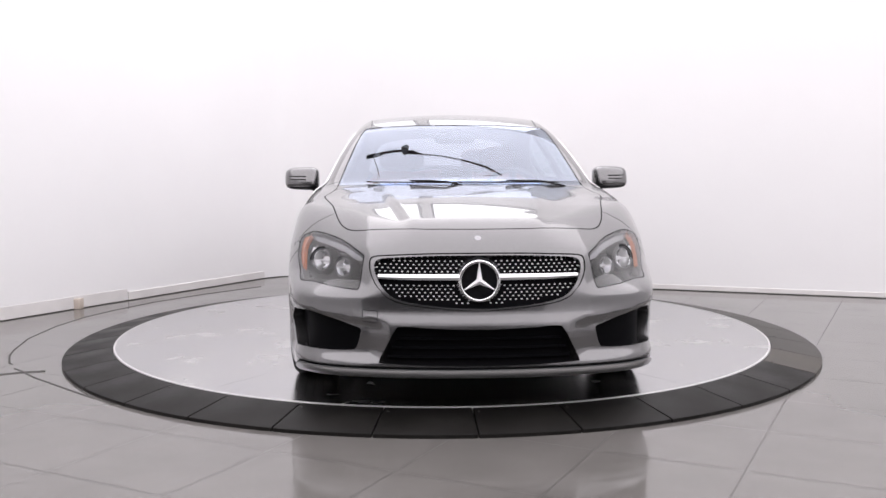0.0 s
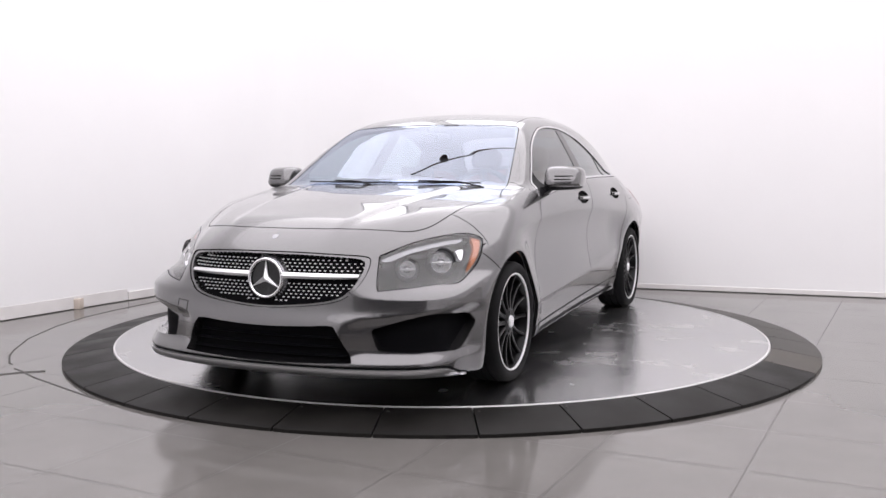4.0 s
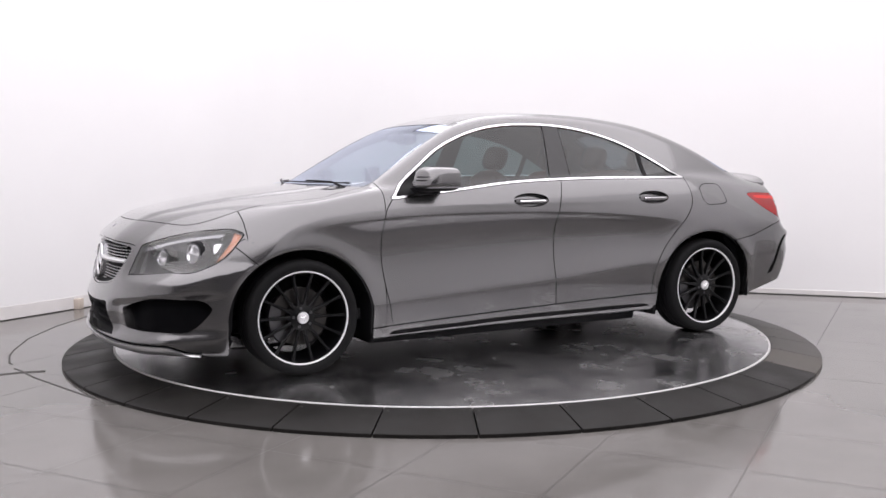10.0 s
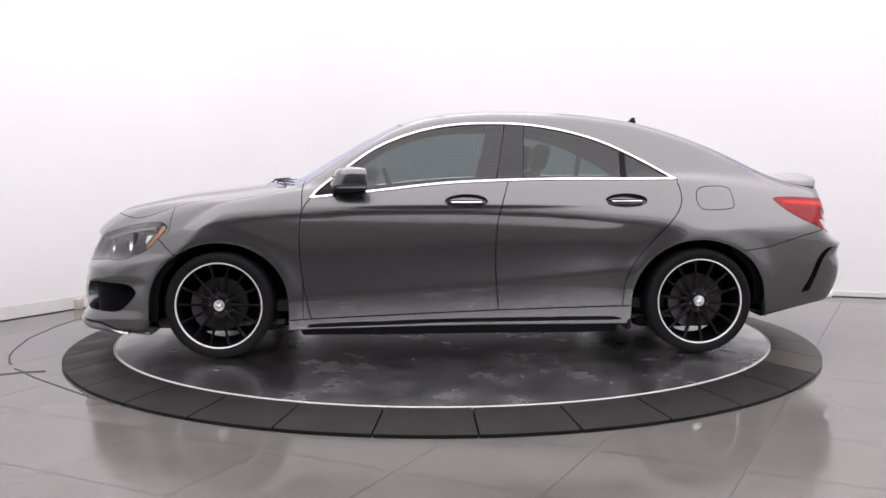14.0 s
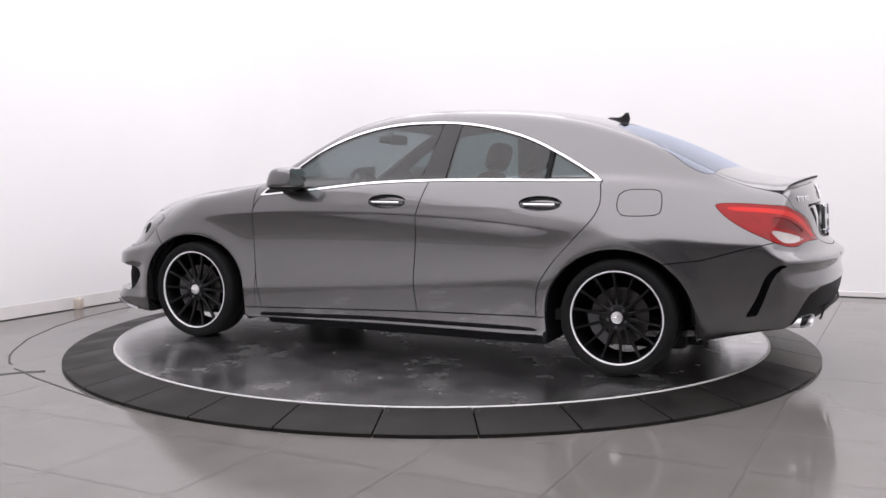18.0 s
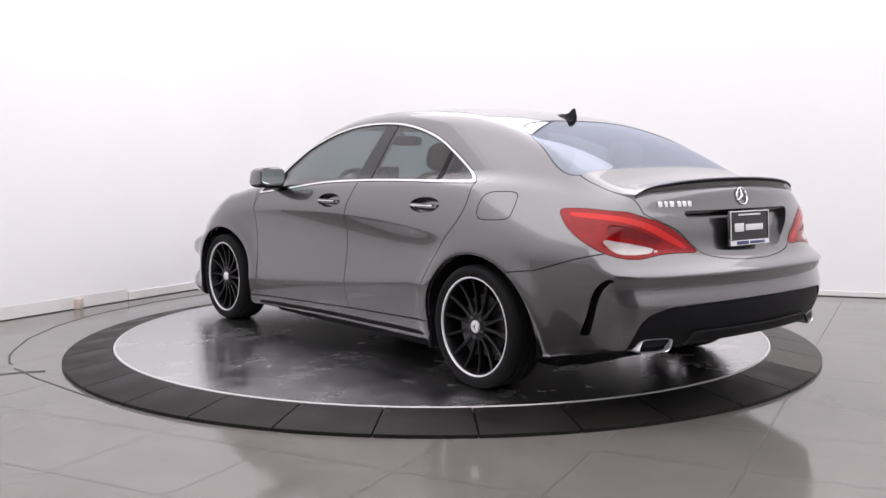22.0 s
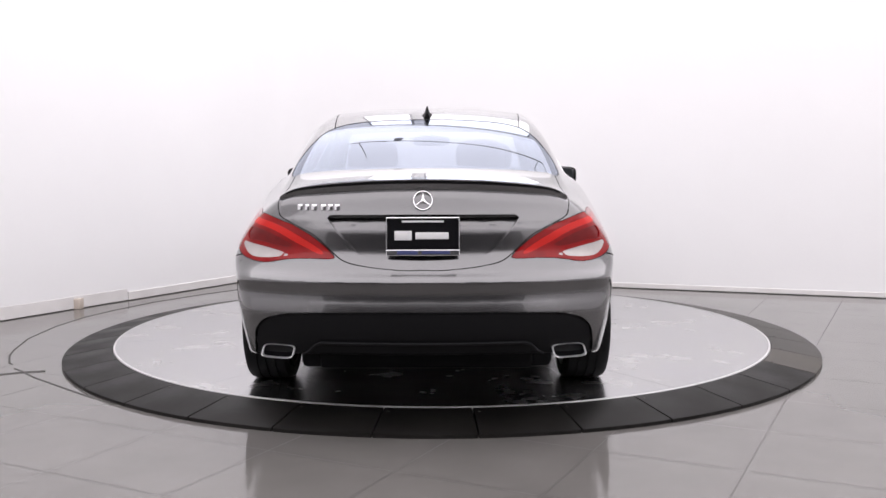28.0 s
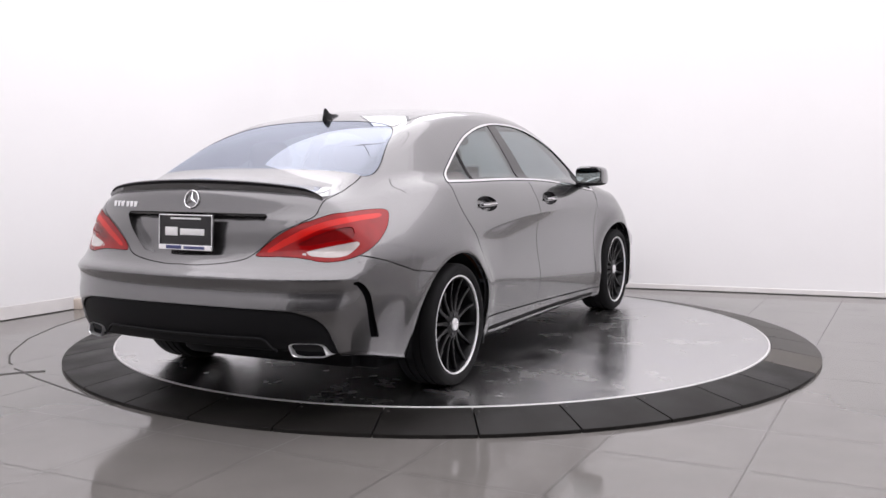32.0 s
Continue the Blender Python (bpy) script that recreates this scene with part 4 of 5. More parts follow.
    for i in range(7):
        a = radians(-38 + 76 * i / 6)
        secs.append([Vector((r * math.cos(a), y, r * math.sin(a))) for r, y in ((0.105, 0.035), (0.165, 0.035), (0.168, -0.02), (0.105, -0.02))])
    loft(bm, secs)
    part("brake_caliper", bm, DARK_METAL, w)
    return w


def copy_part(ob, m):
    made = {}
    for o in (ob, *ob.children_recursive):
        made[o] = o.copy()
        scene.collection.objects.link(made[o])
        made[o].parent = made.get(o.parent, o.parent)
    made[ob].matrix_basis = m
    return made[ob]


def blob(bm, c, r, e=3.0, nu=28, nv=16, back=None):
    """A rounded box: a ball with squared-off sides, cut flat at x = back."""
    p = lambda s, k: math.copysign(abs(s) ** (2 / k), s)
    rows = []
    for j in range(nv + 1):
        v = -math.pi / 2 + math.pi * j / nv
        row = []
        for i in range(nu):
            u = 2 * math.pi * i / nu
            q = Vector((c[0] + r[0] * p(math.cos(v), e) * p(math.cos(u), e), c[1] + r[1] * p(math.cos(v), e) * p(math.sin(u), e), c[2] + r[2] * p(math.sin(v), e)))
            if back is not None:
                q.x = max(q.x, back)
            row.append(bm.verts.new(q))
        rows.append(row)
    for a, b in zip(rows, rows[1:]):
        for i in range(nu):
            bm.faces.new((a[i], a[(i + 1) % nu], b[(i + 1) % nu], b[i]))
    bmesh.ops.remove_doubles(bm, verts=bm.verts, dist=1e-5)
    return bm


def bisected(bm, co, no):
    geom = bm.verts[:] + bm.edges[:] + bm.faces[:]
    bmesh.ops.bisect_plane(bm, geom=geom, plane_co=co, plane_no=no, clear_outer=True)
    holes = [e for e in bm.edges if e.is_boundary]
    if holes:
        bmesh.ops.holes_fill(bm, edges=holes)
    return bm


def door_mirror(side):
    sy = 1 if side == "L" else -1
    put = Matrix.Diagonal((1, sy, 1, 1))
    c, r = (0.625, 0.916, 0.996), (0.106, 0.100, 0.070)

    def shell():
        bm = blob(bmesh.new(), c, r, 4.2, 36, 20, back=0.534)
        for v in bm.verts:
            f = (v.co.y - 0.82) / 0.18
            lean = step(0.60, 0.70, v.co.x)
            v.co.x -= 0.34 * max(v.co.z - 0.965, 0) * lean
            v.co.x -= 0.03 * f * f * (1 if v.co.x > 0.545 else 0)
            v.co.z = 1.0 + (v.co.z - 1.0) * (1 - 0.10 * max(f, 0))
        return bm
    cap = shell()
    bisected(cap, (0, 0, 0.950), (0, 0, -1))
    bmesh.ops.transform(cap, matrix=put, verts=cap.verts)
    bmesh.ops.recalc_face_normals(cap, faces=cap.faces)
    top = part("door_mirror", cap, PAINT, car, "grey painted door mirror cap on a black foot")
    low = shell()
    bmesh.ops.scale(low, vec=(0.985, 0.985, 1), verts=low.verts, space=Matrix.Translation((-0.60, -0.912, 0)))
    bisected(low, (0, 0, 0.949), (0, 0, 1))
    bmesh.ops.transform(low, matrix=put, verts=low.verts)
    bmesh.ops.recalc_face_normals(low, faces=low.faces)
    part("mirror_base", low, BLACK, top, "black plastic underside of the mirror")
    glass = bmesh.new()
    pts = [Vector((0.5325, 0.912 + 0.080 * math.copysign(abs(math.cos(a)) ** 0.5, math.cos(a)), 1.004 + 0.046 * math.copysign(abs(math.sin(a)) ** 0.5, math.sin(a)))) for a in [2 * math.pi * i / 32 for i in range(32)]]
    loft(glass, [[put @ p for p in pts], [put @ (p + Vector((0.004, 0, 0))) for p in pts]])
    part("mirror_glass", glass, MIRROR, top, "silvered mirror glass")
    arm = bmesh.new()
    loft(arm, [[put @ Vector(p) for p in q] for q in (
        ((0.72, 0.80, 0.905), (0.60, 0.80, 0.905), (0.60, 0.80, 0.945), (0.72, 0.80, 0.945)),
        ((0.70, 0.845, 0.925), (0.60, 0.845, 0.925), (0.60, 0.845, 0.955), (0.70, 0.845, 0.955)),
        ((0.68, 0.90, 0.945), (0.59, 0.90, 0.945), (0.59, 0.90, 0.968), (0.68, 0.90, 0.968)))])
    part("mirror_foot", arm, BLACK, top, "black plastic mirror foot")
    for k, z in enumerate((1.008, 0.990)):
        bm = bmesh.new()
        pts = []
        for i in range(9):
            y = 0.885 + 0.105 * i / 8
            f = (y - 0.82) / 0.18
            t = min(abs((y - c[1]) / r[1]), 0.97)
            x = c[0] + r[0] * (1 - t ** 3.4) ** (1 / 3.4) * 0.985 - 0.03 * f * f - 0.34 * (z - 0.965)
            pts.append(put @ Vector((x, y, z)))
        tube(bm, pts, 0.0042, 6)
        part("indicator_strip", bm, BLACK, top, "dark indicator lens strip")


def door_handle(x, side, parent):
    sy = 1 if side == "L" else -1
    bm = bmesh.new()
    secs = []
    for i in range(11):
        t = i / 10
        px = x + 0.108 - 0.216 * t
        y = surface_y(px, 0.866) + 0.006 + 0.010 * math.sin(math.pi * t) ** 0.6
        h = 0.0105 * (0.65 + 0.35 * math.sin(math.pi * t) ** 0.5)
        z = 0.866 - 0.004 * (t - 0.5)
        secs.append([Vector((px, sy * (y + dy), z + dz)) for dy, dz in ((0.0, h), (-0.004, h * 1.15), (-0.016, h * 0.9), (-0.016, -h * 0.9), (-0.004, -h * 1.15), (0.0, -h))])
    loft(bm, secs)
    h = part("door_handle", bm, PAINT, parent, "grey pull handle with a bright strip")
    bm = bmesh.new()
    pts = [Vector((x + 0.085 - 0.17 * i / 8, sy * (surface_y(x + 0.085 - 0.17 * i / 8, 0.866) + 0.0145 + 0.002 * math.sin(math.pi * i / 8)), 0.8665)) for i in range(9)]
    tube(bm, pts, 0.0052, 8)
    part("handle_strip", bm, CHROME, h)


def build_seat(x, y, w=0.5, rear=False):
    s = new("seat")
    s.parent = car
    bm = bmesh.new()
    blob(bm, (x, y, 0.46), (0.27, w / 2, 0.09), 3.2, 24, 12)
    part("seat_cushion", bm, LEATHER, s, "red-brown leather seat cushion")
    bm = bmesh.new()
    blob(bm, (0, 0, 0.28), (0.085, w / 2, 0.33), 3.0, 24, 16)
    m = Matrix.Translation((x - 0.24, y, 0.45)) @ pose(0, 0, 0, 0, -18)
    bmesh.ops.transform(bm, matrix=m, verts=bm.verts)
    part("backrest", bm, LEATHER, s, "red-brown leather backrest")
    for dy in ((-0.27, 0.27) if rear else (0,)):
        bm = bmesh.new()
        blob(bm, (0, dy, 0.70), (0.05, 0.125, 0.085), 3.0, 20, 12)
        for p in (-0.05, 0.05):
            tube(bm, [(0, dy + p, 0.55), (0, dy + p, 0.66)], 0.007, 6)
        bmesh.ops.transform(bm, matrix=m, verts=bm.verts)
        part("headrest", bm, LEATHER_DARK, s, "dark leather headrest")


def build_cabin():
    bm = bmesh.new()
    sec = [(0.52, 0.70), (0.50, 0.82), (0.55, 0.905), (0.66, 0.935), (0.84, 0.915), (0.99, 0.88), (0.99, 0.70)]
    loft(bm, [[(x - 0.10 * (abs(y) / 0.68) ** 2, y, z) for x, z in sec] for y in (-0.68, -0.4, -0.1, 0.1, 0.4, 0.68)])
    part("dashboard", bm, CABIN, car, "dark soft plastic dashboard")
    bm = bmesh.new()
    blob(bm, (0.60, 0.36, 0.93), (0.12, 0.19, 0.05), 2.4, 20, 10)
    part("instrument_hood", bm, CABIN, car)
    wheel_m = Matrix.Translation((0.37, 0.36, 0.87)) @ pose(0, 0, 0, 0, -68)
    sw = part("steering_wheel", ring_bm(bmesh.new(), 0.185, 0.015, wheel_m), CABIN, car, "black leather steering wheel")
    bm = bmesh.new()
    blob(bm, (0, 0, 0), (0.065, 0.075, 0.03), 2.4, 18, 10)
    for a in (0, 180, 270):
        box(bm, 0.05, 0.18, -0.018, 0.018, -0.008, 0.008, m=pose(0, 0, 0, 0, 0, a + 90))
    bmesh.ops.transform(bm, matrix=wheel_m, verts=bm.verts)
    part("steering_hub", bm, CABIN, sw)
    bm = bmesh.new()
    box(bm, 0.585, 0.60, -0.10, 0.10, 0.945, 1.06, 0.004)
    part("centre_screen", bm, GLOSS_BLACK, car, "dark display on the dashboard")
    bm = bmesh.new()
    blob(bm, (0.36, 0, 1.235), (0.03, 0.125, 0.035), 3.2, 24, 12)
    mirror = part("interior_mirror", bm, BLACK, car, "black interior mirror behind the windscreen")
    part("mirror_stalk", tube(bmesh.new(), [(0.37, 0, 1.25), (0.41, 0, 1.285)], 0.012, 8), BLACK, mirror)
    part("sensor_box", box(bmesh.new(), 0.395, 0.47, -0.05, 0.05, 1.215, 1.262, 0.01, ), BLACK, mirror)
    for y in (-0.36, 0.36):
        build_seat(-0.05, y, 0.5)
    build_seat(-0.84, 0, 0.98, True)
    bm = bmesh.new()
    loft(bm, [[(x, y, z) for x, z in ((-1.22, 0.92), (-1.22, 0.955), (-1.72, 0.99), (-1.72, 0.90))] for y in (-0.6, 0.6)])
    part("parcel_shelf", bm, CABIN, car, "dark felt parcel shelf")
    bm = box(bmesh.new(), -1.2, 1.05, -0.70, 0.70, 0.24, 0.30)
    part("cabin_floor", bm, CABIN, car, smooth=False)
    bm = box(bmesh.new(), -0.35, 0.62, -0.11, 0.11, 0.30, 0.66, 0.03)
    part("centre_console", bm, CABIN, car)


def build_front(s):
    pb = skin(s, ("bumper",), "front_bumper", PAINT, car, "C", rim=0.06, label="grey front bumper with wide dark air intakes")
    skin(s, "splitter", "front_splitter", LIP_SILVER, pb, "C", off=0.009, rim=0.014, gap=0.0, label="bright silver lip under the bumper")
    skin(s, "lip_gap", "lip_gap", BLACK, pb, "C", off=-0.012, rim=0, gap=-0.006)
    skin(s, "intake", "lower_grille", MESH_BLACK, pb, "C", off=-0.05, rim=0, gap=-0.03, label="black lower air intake")
    for z in (0.245, 0.285, 0.325):
        bm = bmesh.new()
        hw = 0.41 - (z - 0.22) * 0.5
        loft(bm, [[(surface_x(abs(y), z) - 0.035 + dx, y, z + dz) for dx, dz in ((0.01, 0), (-0.008, 0.006), (-0.008, -0.006))] for y in np.linspace(-hw, hw, 13)])
        part("intake_slat", bm, MESH_BLACK, pb)
    sq = [(0.440, 0.395), (0.505, 0.400), (0.505, 0.450), (0.440, 0.445)]
    pts = [(surface_x(y, z) + 0.0004, -y, z) for (y0, z0), (y1, z1) in zip(sq, sq[1:] + sq[:1]) for y, z in ((y0 + (y1 - y0) * k / 5, z0 + (z1 - z0) * k / 5) for k in range(5))]
    part("tow_cover_joint", tube(bmesh.new(), pts, 0.0014, 6, True), BLACK, pb, "thin dark joint of a square tow-eye cover")
    for sd in "LR":
        skin(s, "fog", "side_intake", MESH_BLACK, pb, sd, off=-0.055, rim=0, gap=-0.03, label="black corner air intake")
    # grille
    g = skin(s, "grille", "grille", MESH_BLACK, car, "C", off=-0.038, rim=0, gap=-0.02, label="black grille with bright pins, a silver bar and a round star badge")
    skin(s, "grille_edge", "grille_frame", PAINT, g, "C", off=-0.005, rim=0.05, gap=0.001, label="grey bevelled grille surround")
    loop = catmull([(0, 0.692), (0.215, 0.690), (0.361, 0.683), (0.452, 0.674), (0.474, 0.655), (0.468, 0.60), (0.428, 0.532), (0.362, 0.487), (0.218, 0.462), (0, 0.448), (-0.218, 0.462), (-0.4, 0.56), (-0.36, 0.681), (-0.2, 0.69)])
    bm = bmesh.new()
    loft(bm, [[(0.003, -0.0041, 0.0026), (0.003, -0.0041, -0.0026), (0.003, 0.0041, -0.0026), (0.003, 0.0041, 0.0026)], [(0.0, -0.0036, 0.0022), (0.0, -0.0036, -0.0022), (0.0, 0.0036, -0.0022), (0.0, 0.0036, 0.0022)], [(-0.008, -0.0016, 0.001), (-0.008, -0.0016, -0.001), (-0.008, 0.0016, -0.001), (-0.008, 0.0016, 0.001)]])
    pin = None
    row = 0
    z = 0.462
    while z < 0.69:
        row += 1
        for k in range(20):
            y = k * 0.0246 + (0.0123 if row % 2 else 0)
            inside = loop_distance(np.array([y]), np.array([z]), loop)[0]
            if inside > -0.024 or abs(z - 0.588) < 0.022 or math.hypot(y, z - 0.573) < 0.105:
                continue
            px = surface_x(y, z, True, 14)
            for sy in ((1, -1) if y else (1,)):
                m = Matrix.Translation((px - 0.030, sy * y, z))
                if pin is None:
                    pin = part("grille_pin", bm, PIN, g, "small bright pin", smooth=False)
                    pin.matrix_basis = m
                else:
                    o = new("grille_pin", pin.data)
                    o.parent, o.matrix_basis = g, m
        z += 0.0150
    for sy in (1, -1):
        bm = bmesh.new()
        secs = []
        for y in np.linspace(0.085, 0.438, 12):
            x = surface_x(y, 0.588) - 0.006
            h = 0.0135 - 0.004 * (y / 0.44) ** 3
            zz = 0.590
            secs.append([(x + 0.004, sy * y, zz - 0.001), (x - 0.006, sy * y, zz + h), (x - 0.03, sy * y, zz + h * 0.8), (x - 0.03, sy * y, zz - h), (x - 0.004, sy * y, zz - h)])
        loft(bm, secs)
        part("grille_bar", bm, SILVER, g, "silver cross bar")
    x0 = surface_x(0, 0.573)
    m = facing(x0 - 0.012, 0, 0.573, True, 4)
    bm = lathe(bmesh.new(), [(0.0005, -0.006), (0.078, -0.006), (0.082, -0.03)], 48, "z", m=m)
    badge = part("badge", bm, GLOSS_BLACK, g, "large round star badge")
    part("badge_ring", ring_bm(bmesh.new(), 0.0845, 0.0075, m, 56, 12), CHROME, badge, "bright ring")
    part("badge_arms", three_arms(bmesh.new(), 0.083, m), SILVER, badge, "bright three-armed emblem")
    part("badge_collar", lathe(bmesh.new(), [(0.090, 0.0), (0.098, -0.012), (0.108, -0.04)], 56, "z", m=m), LAMP_GREY, badge, "silver collar")
    x1 = surface_x(0, 0.752)
    part("nose_emblem", lathe(bmesh.new(), [(0.0005, 0.003), (0.014, 0.002), (0.017, -0.002)], 24, "z", m=facing(x1, 0, 0.752, True, 48)), SILVER_SOFT, pb, "small round silver emblem")
    # lamps
    for sd in "LR":
        sy = 1 if sd == "L" else -1
        lens = skin(s, ("headlight", "head_amber", "head_band", "head_white", "head_edge"), "headlight", LENS, car, sd, rim=0.01, label="clear swept-back headlight with an amber corner")
        skin(s, "head_edge", "lens_seal", BLACK, lens, sd, off=-0.001, rim=0.02, gap=0.0, label="black seal round the lens")
        skin(s, "headlight", "lamp_housing", HOUSING, lens, sd, off=-0.075, rim=0, gap=-0.02, label="dark grey lamp housing")
        skin(s, "head_amber", "amber_reflector", AMBER, lens, sd, off=-0.012, rim=0.02, gap=0.002, label="amber side reflector")
        skin(s, "head_white", "side_reflector", SILVER, lens, sd, off=-0.030, rim=0.02, gap=0.0, label="bright faceted side reflector")
        skin(s, "head_band", "lamp_band", LAMP_GREY, lens, sd, off=-0.016, rim=0.02, gap=0.001, label="pale light strip along the upper edge")
        for (y, z, r, dx) in ((0.700, 0.634, 0.050, 0.050), (0.592, 0.612, 0.040, 0.048)):
            x = surface_x(y, z) - dx
            mm = Matrix.Diagonal((1, sy, 1, 1)) @ Matrix.Translation((x, y, z)) @ pose(0, 0, 0, 0, -8, 28) @ FACE_FRONT
            bowl = part("lamp_bowl", lathe(bmesh.new(), [(r, 0.012), (r * 0.9, 0.006), (r * 0.75, -0.02), (r * 0.4, -0.035), (0.0005, -0.036)], 32, "z", m=mm), CHROME, lens, "mirrored lamp bowl")
            bulb = bmesh.new()
            lathe(bulb, [(0.0005, -0.008), (r * 0.13, -0.010), (r * 0.18, -0.016), (r * 0.18, -0.036)], 20, "z", m=mm)
            part("bulb_cover", bulb, SILVER, bowl)
            part("bowl_fin", box(bmesh.new(), -r * 0.92, r * 0.92, -0.003, 0.003, -0.024, 0.004, 0.001, m=mm), SILVER, bowl, "bright fin across the bowl")
            part("bowl_shroud", lathe(bmesh.new(), [(r * 1.04, 0.013), (r * 1.25, 0.010), (r * 1.42, -0.012), (r * 1.42, -0.04)], 32, "z", m=mm), BLACK, bowl, "black shroud round the bowl")
            part("lamp_ring", ring_bm(bmesh.new(), r, 0.004, mm @ Matrix.Translation((0, 0, 0.012)), 32, 6), DARK_METAL, bowl)


def build_rear(s):
    pb = skin(s, "bumper_rear", "rear_bumper", PAINT, car, "C", rim=0.03, label="grey rear bumper over a black diffuser")
    skin(s, "diffuser", "diffuser", BLACK, pb, "C", off=-0.008, rim=0.02, label="black plastic diffuser")
    pts = [(surface_x(abs(y), 0.352, False) - 0.002, y, 0.352 - 0.050 * step(0.42, 0.49, abs(y))) for y in np.linspace(-0.49, 0.49, 41)]
    part("diffuser_lip", tube(bmesh.new(), pts, 0.006, 8), BLACK, pb, "thin moulded edge across the diffuser")
    for sd in "LR":
        sy = 1 if sd == "L" else -1
        skin(s, "gill", "corner_vent", MESH_BLACK, pb, sd, off=-0.026, rim=0, gap=-0.004, label="narrow black corner vent, its thin top end painted-in shade")
        lamp = skin(s, ("taillight",), "tail_light", RED, car, sd, off=0.001, rim=0.02, gap=0.0005, label="red wrap-around tail light with a clear corner")
        skin(s, "tail_clear", "reversing_lens", CLEAR_LENS, lamp, sd, off=0.0, rim=0.02, gap=0.0, label="clear reversing light")
        skin(s, "tail_glow", "light_guide", RED_BRIGHT, lamp, sd, off=0.0015, rim=0.01, gap=0.0, label="brighter red light band")
        skin(s, "tail_dark", "lamp_chamber", RED_DARK, lamp, sd, off=-0.004, rim=0.0, gap=0.0, label="dark red inner lamp chamber")
        # exhaust tip
        loop = []
        for i in range(40):
            a = 2 * math.pi * i / 40
            u, v = math.copysign(abs(math.cos(a)) ** 0.45, math.cos(a)), math.copysign(abs(math.sin(a)) ** 0.45, math.sin(a))
            loop.append((0.605 + 0.072 * u + 0.010 * v * -1, 0.304 + 0.030 * v))
        ex = lambda k, x: [(x + 0.36 * (yy - 0.605), sy * (0.605 + (yy - 0.605) * k), 0.304 + (zz - 0.304) * k) for yy, zz in loop]
        bm = loft(bmesh.new(), [ex(0.98, -2.08), ex(1.0, -2.226), ex(0.975, -2.232), ex(0.91, -2.228), ex(0.89, -2.12)], caps=False)
        tip = part("exhaust_tip", bm, SILVER, car, "bright rectangular exhaust tip")
        bm = loft(bmesh.new(), [ex(0.905, -2.200), ex(0.905, -2.204)])
        part("exhaust_inside", bm, MESH_BLACK, tip)
    boot = skin(s, "boot", "boot_lid", PAINT, car, "C", rim=0.045, gap=0.002, label="grey boot lid with a lip spoiler and a plate recess")
    skin(s, "recess", "plate_recess", PAINT, boot, "C", off=-0.036, rim=0, gap=-0.006)
    bm = loft(bmesh.new(), [[(surface_x(abs(y), 0.862, False) + dx, y, 0.862 + dz) for dx, dz in ((-0.001, 0.003), (0.02, 0.003), (0.02, -0.007), (0.004, -0.005))] for y in np.linspace(-0.385, 0.385, 15)])
    part("boot_grip", bm, PAINT, boot, "thin grey edge over the plate recess")
    # spoiler
    def section(y, parts_):
        k = (1 - abs(y / 0.612) ** 6)
        xr = float(tail(0.95) + 0.22 * y ** 2 + 0.25 * y ** 6) + 0.012
        zd = lambda x: surface_z(x, abs(y))
        zt = zd(xr + 0.06) + 0.020 * k
        return [(xr + 0.15, y, zd(xr + 0.15) - 0.003), (xr + 0.15, y, zd(xr + 0.15) + 0.001), (xr + 0.07, y, zd(xr + 0.07) + 0.006 * k + 0.001), (xr - 0.012 * k, y, zt + 0.006 * k), (xr - 0.013 * k, y, zt + 0.002 * k - 0.001), (xr + 0.004, y, min(zd(xr + 0.012) - 0.004, zt - 0.006)), (xr + 0.03, y, zt - 0.03)][parts_]
    ys = [float(round(v, 4)) for v in np.linspace(-0.606, 0.606, 41)]
    half = {abs(y): section(abs(y), slice(0, 7)) for y in ys}
    secs_ = {y: [(a, y, c) for a, b, c in half[abs(y)]] for y in ys}
    bm = loft(bmesh.new(), [secs_[y][:6] for y in ys])
    sp = part("lip_spoiler", bm, PAINT, boot, "thin grey lip spoiler, the shade below its edge put in as black")
    # black strip on the rear face paints in the shade below the lip
    bm = loft(bmesh.new(), [[(a[0] - 0.0015, a[1], a[2]) for a in (secs_[y][4], [p + 0.35 * (q - p) for p, q in zip(secs_[y][4], secs_[y][5])])] for y in ys[1:-1]], closed=False, caps=False)
    part("spoiler_underside", bm, BLACK, sp)
    xr = surface_x(0, 0.921, False)
    m = facing(xr - 0.004, 0, 0.926, False, 14)
    badge = part("badge_ring", ring_bm(bmesh.new(), 0.0385, 0.0035, m, 40, 8), CHROME, boot, "bright round star badge")
    part("badge_arms", three_arms(bmesh.new(), 0.038, m), CHROME, badge)
    # model lettering as plain blocks
    for i, (y, w) in enumerate(((0.512, 0.022), (0.482, 0.018), (0.452, 0.024), (0.412, 0.022), (0.383, 0.022), (0.354, 0.022))):
        bm = bmesh.new()
        x = surface_x(y, 0.898, False)
        h = 0.013
        box(bm, -0.004, 0.003, -w / 2, w / 2, -h, h, 0.002, m=Matrix.Translation((x, y, 0.898)) @ pose(0, 0, 0, 0, 8, -math.degrees(0.44 * y)))
        part("lettering_block", bm, CHROME, boot, "small bright lettering drawn as a plain block")
    # plate
    xp = surface_x(0, 0.785, False) - 0.004
    tilt = pose(0, 0, 0, 0, 3)
    P = Matrix.Translation((xp, 0.0, 0.783)) @ tilt
    bm = box(bmesh.new(), -0.004, 0.012, -0.147, 0.147, -0.076, 0.076, 0.003, m=P)
    plate = part("plate", bm, GLOSS_BLACK, boot, "black dealer plate in a bright frame with pale bars", smooth=False)
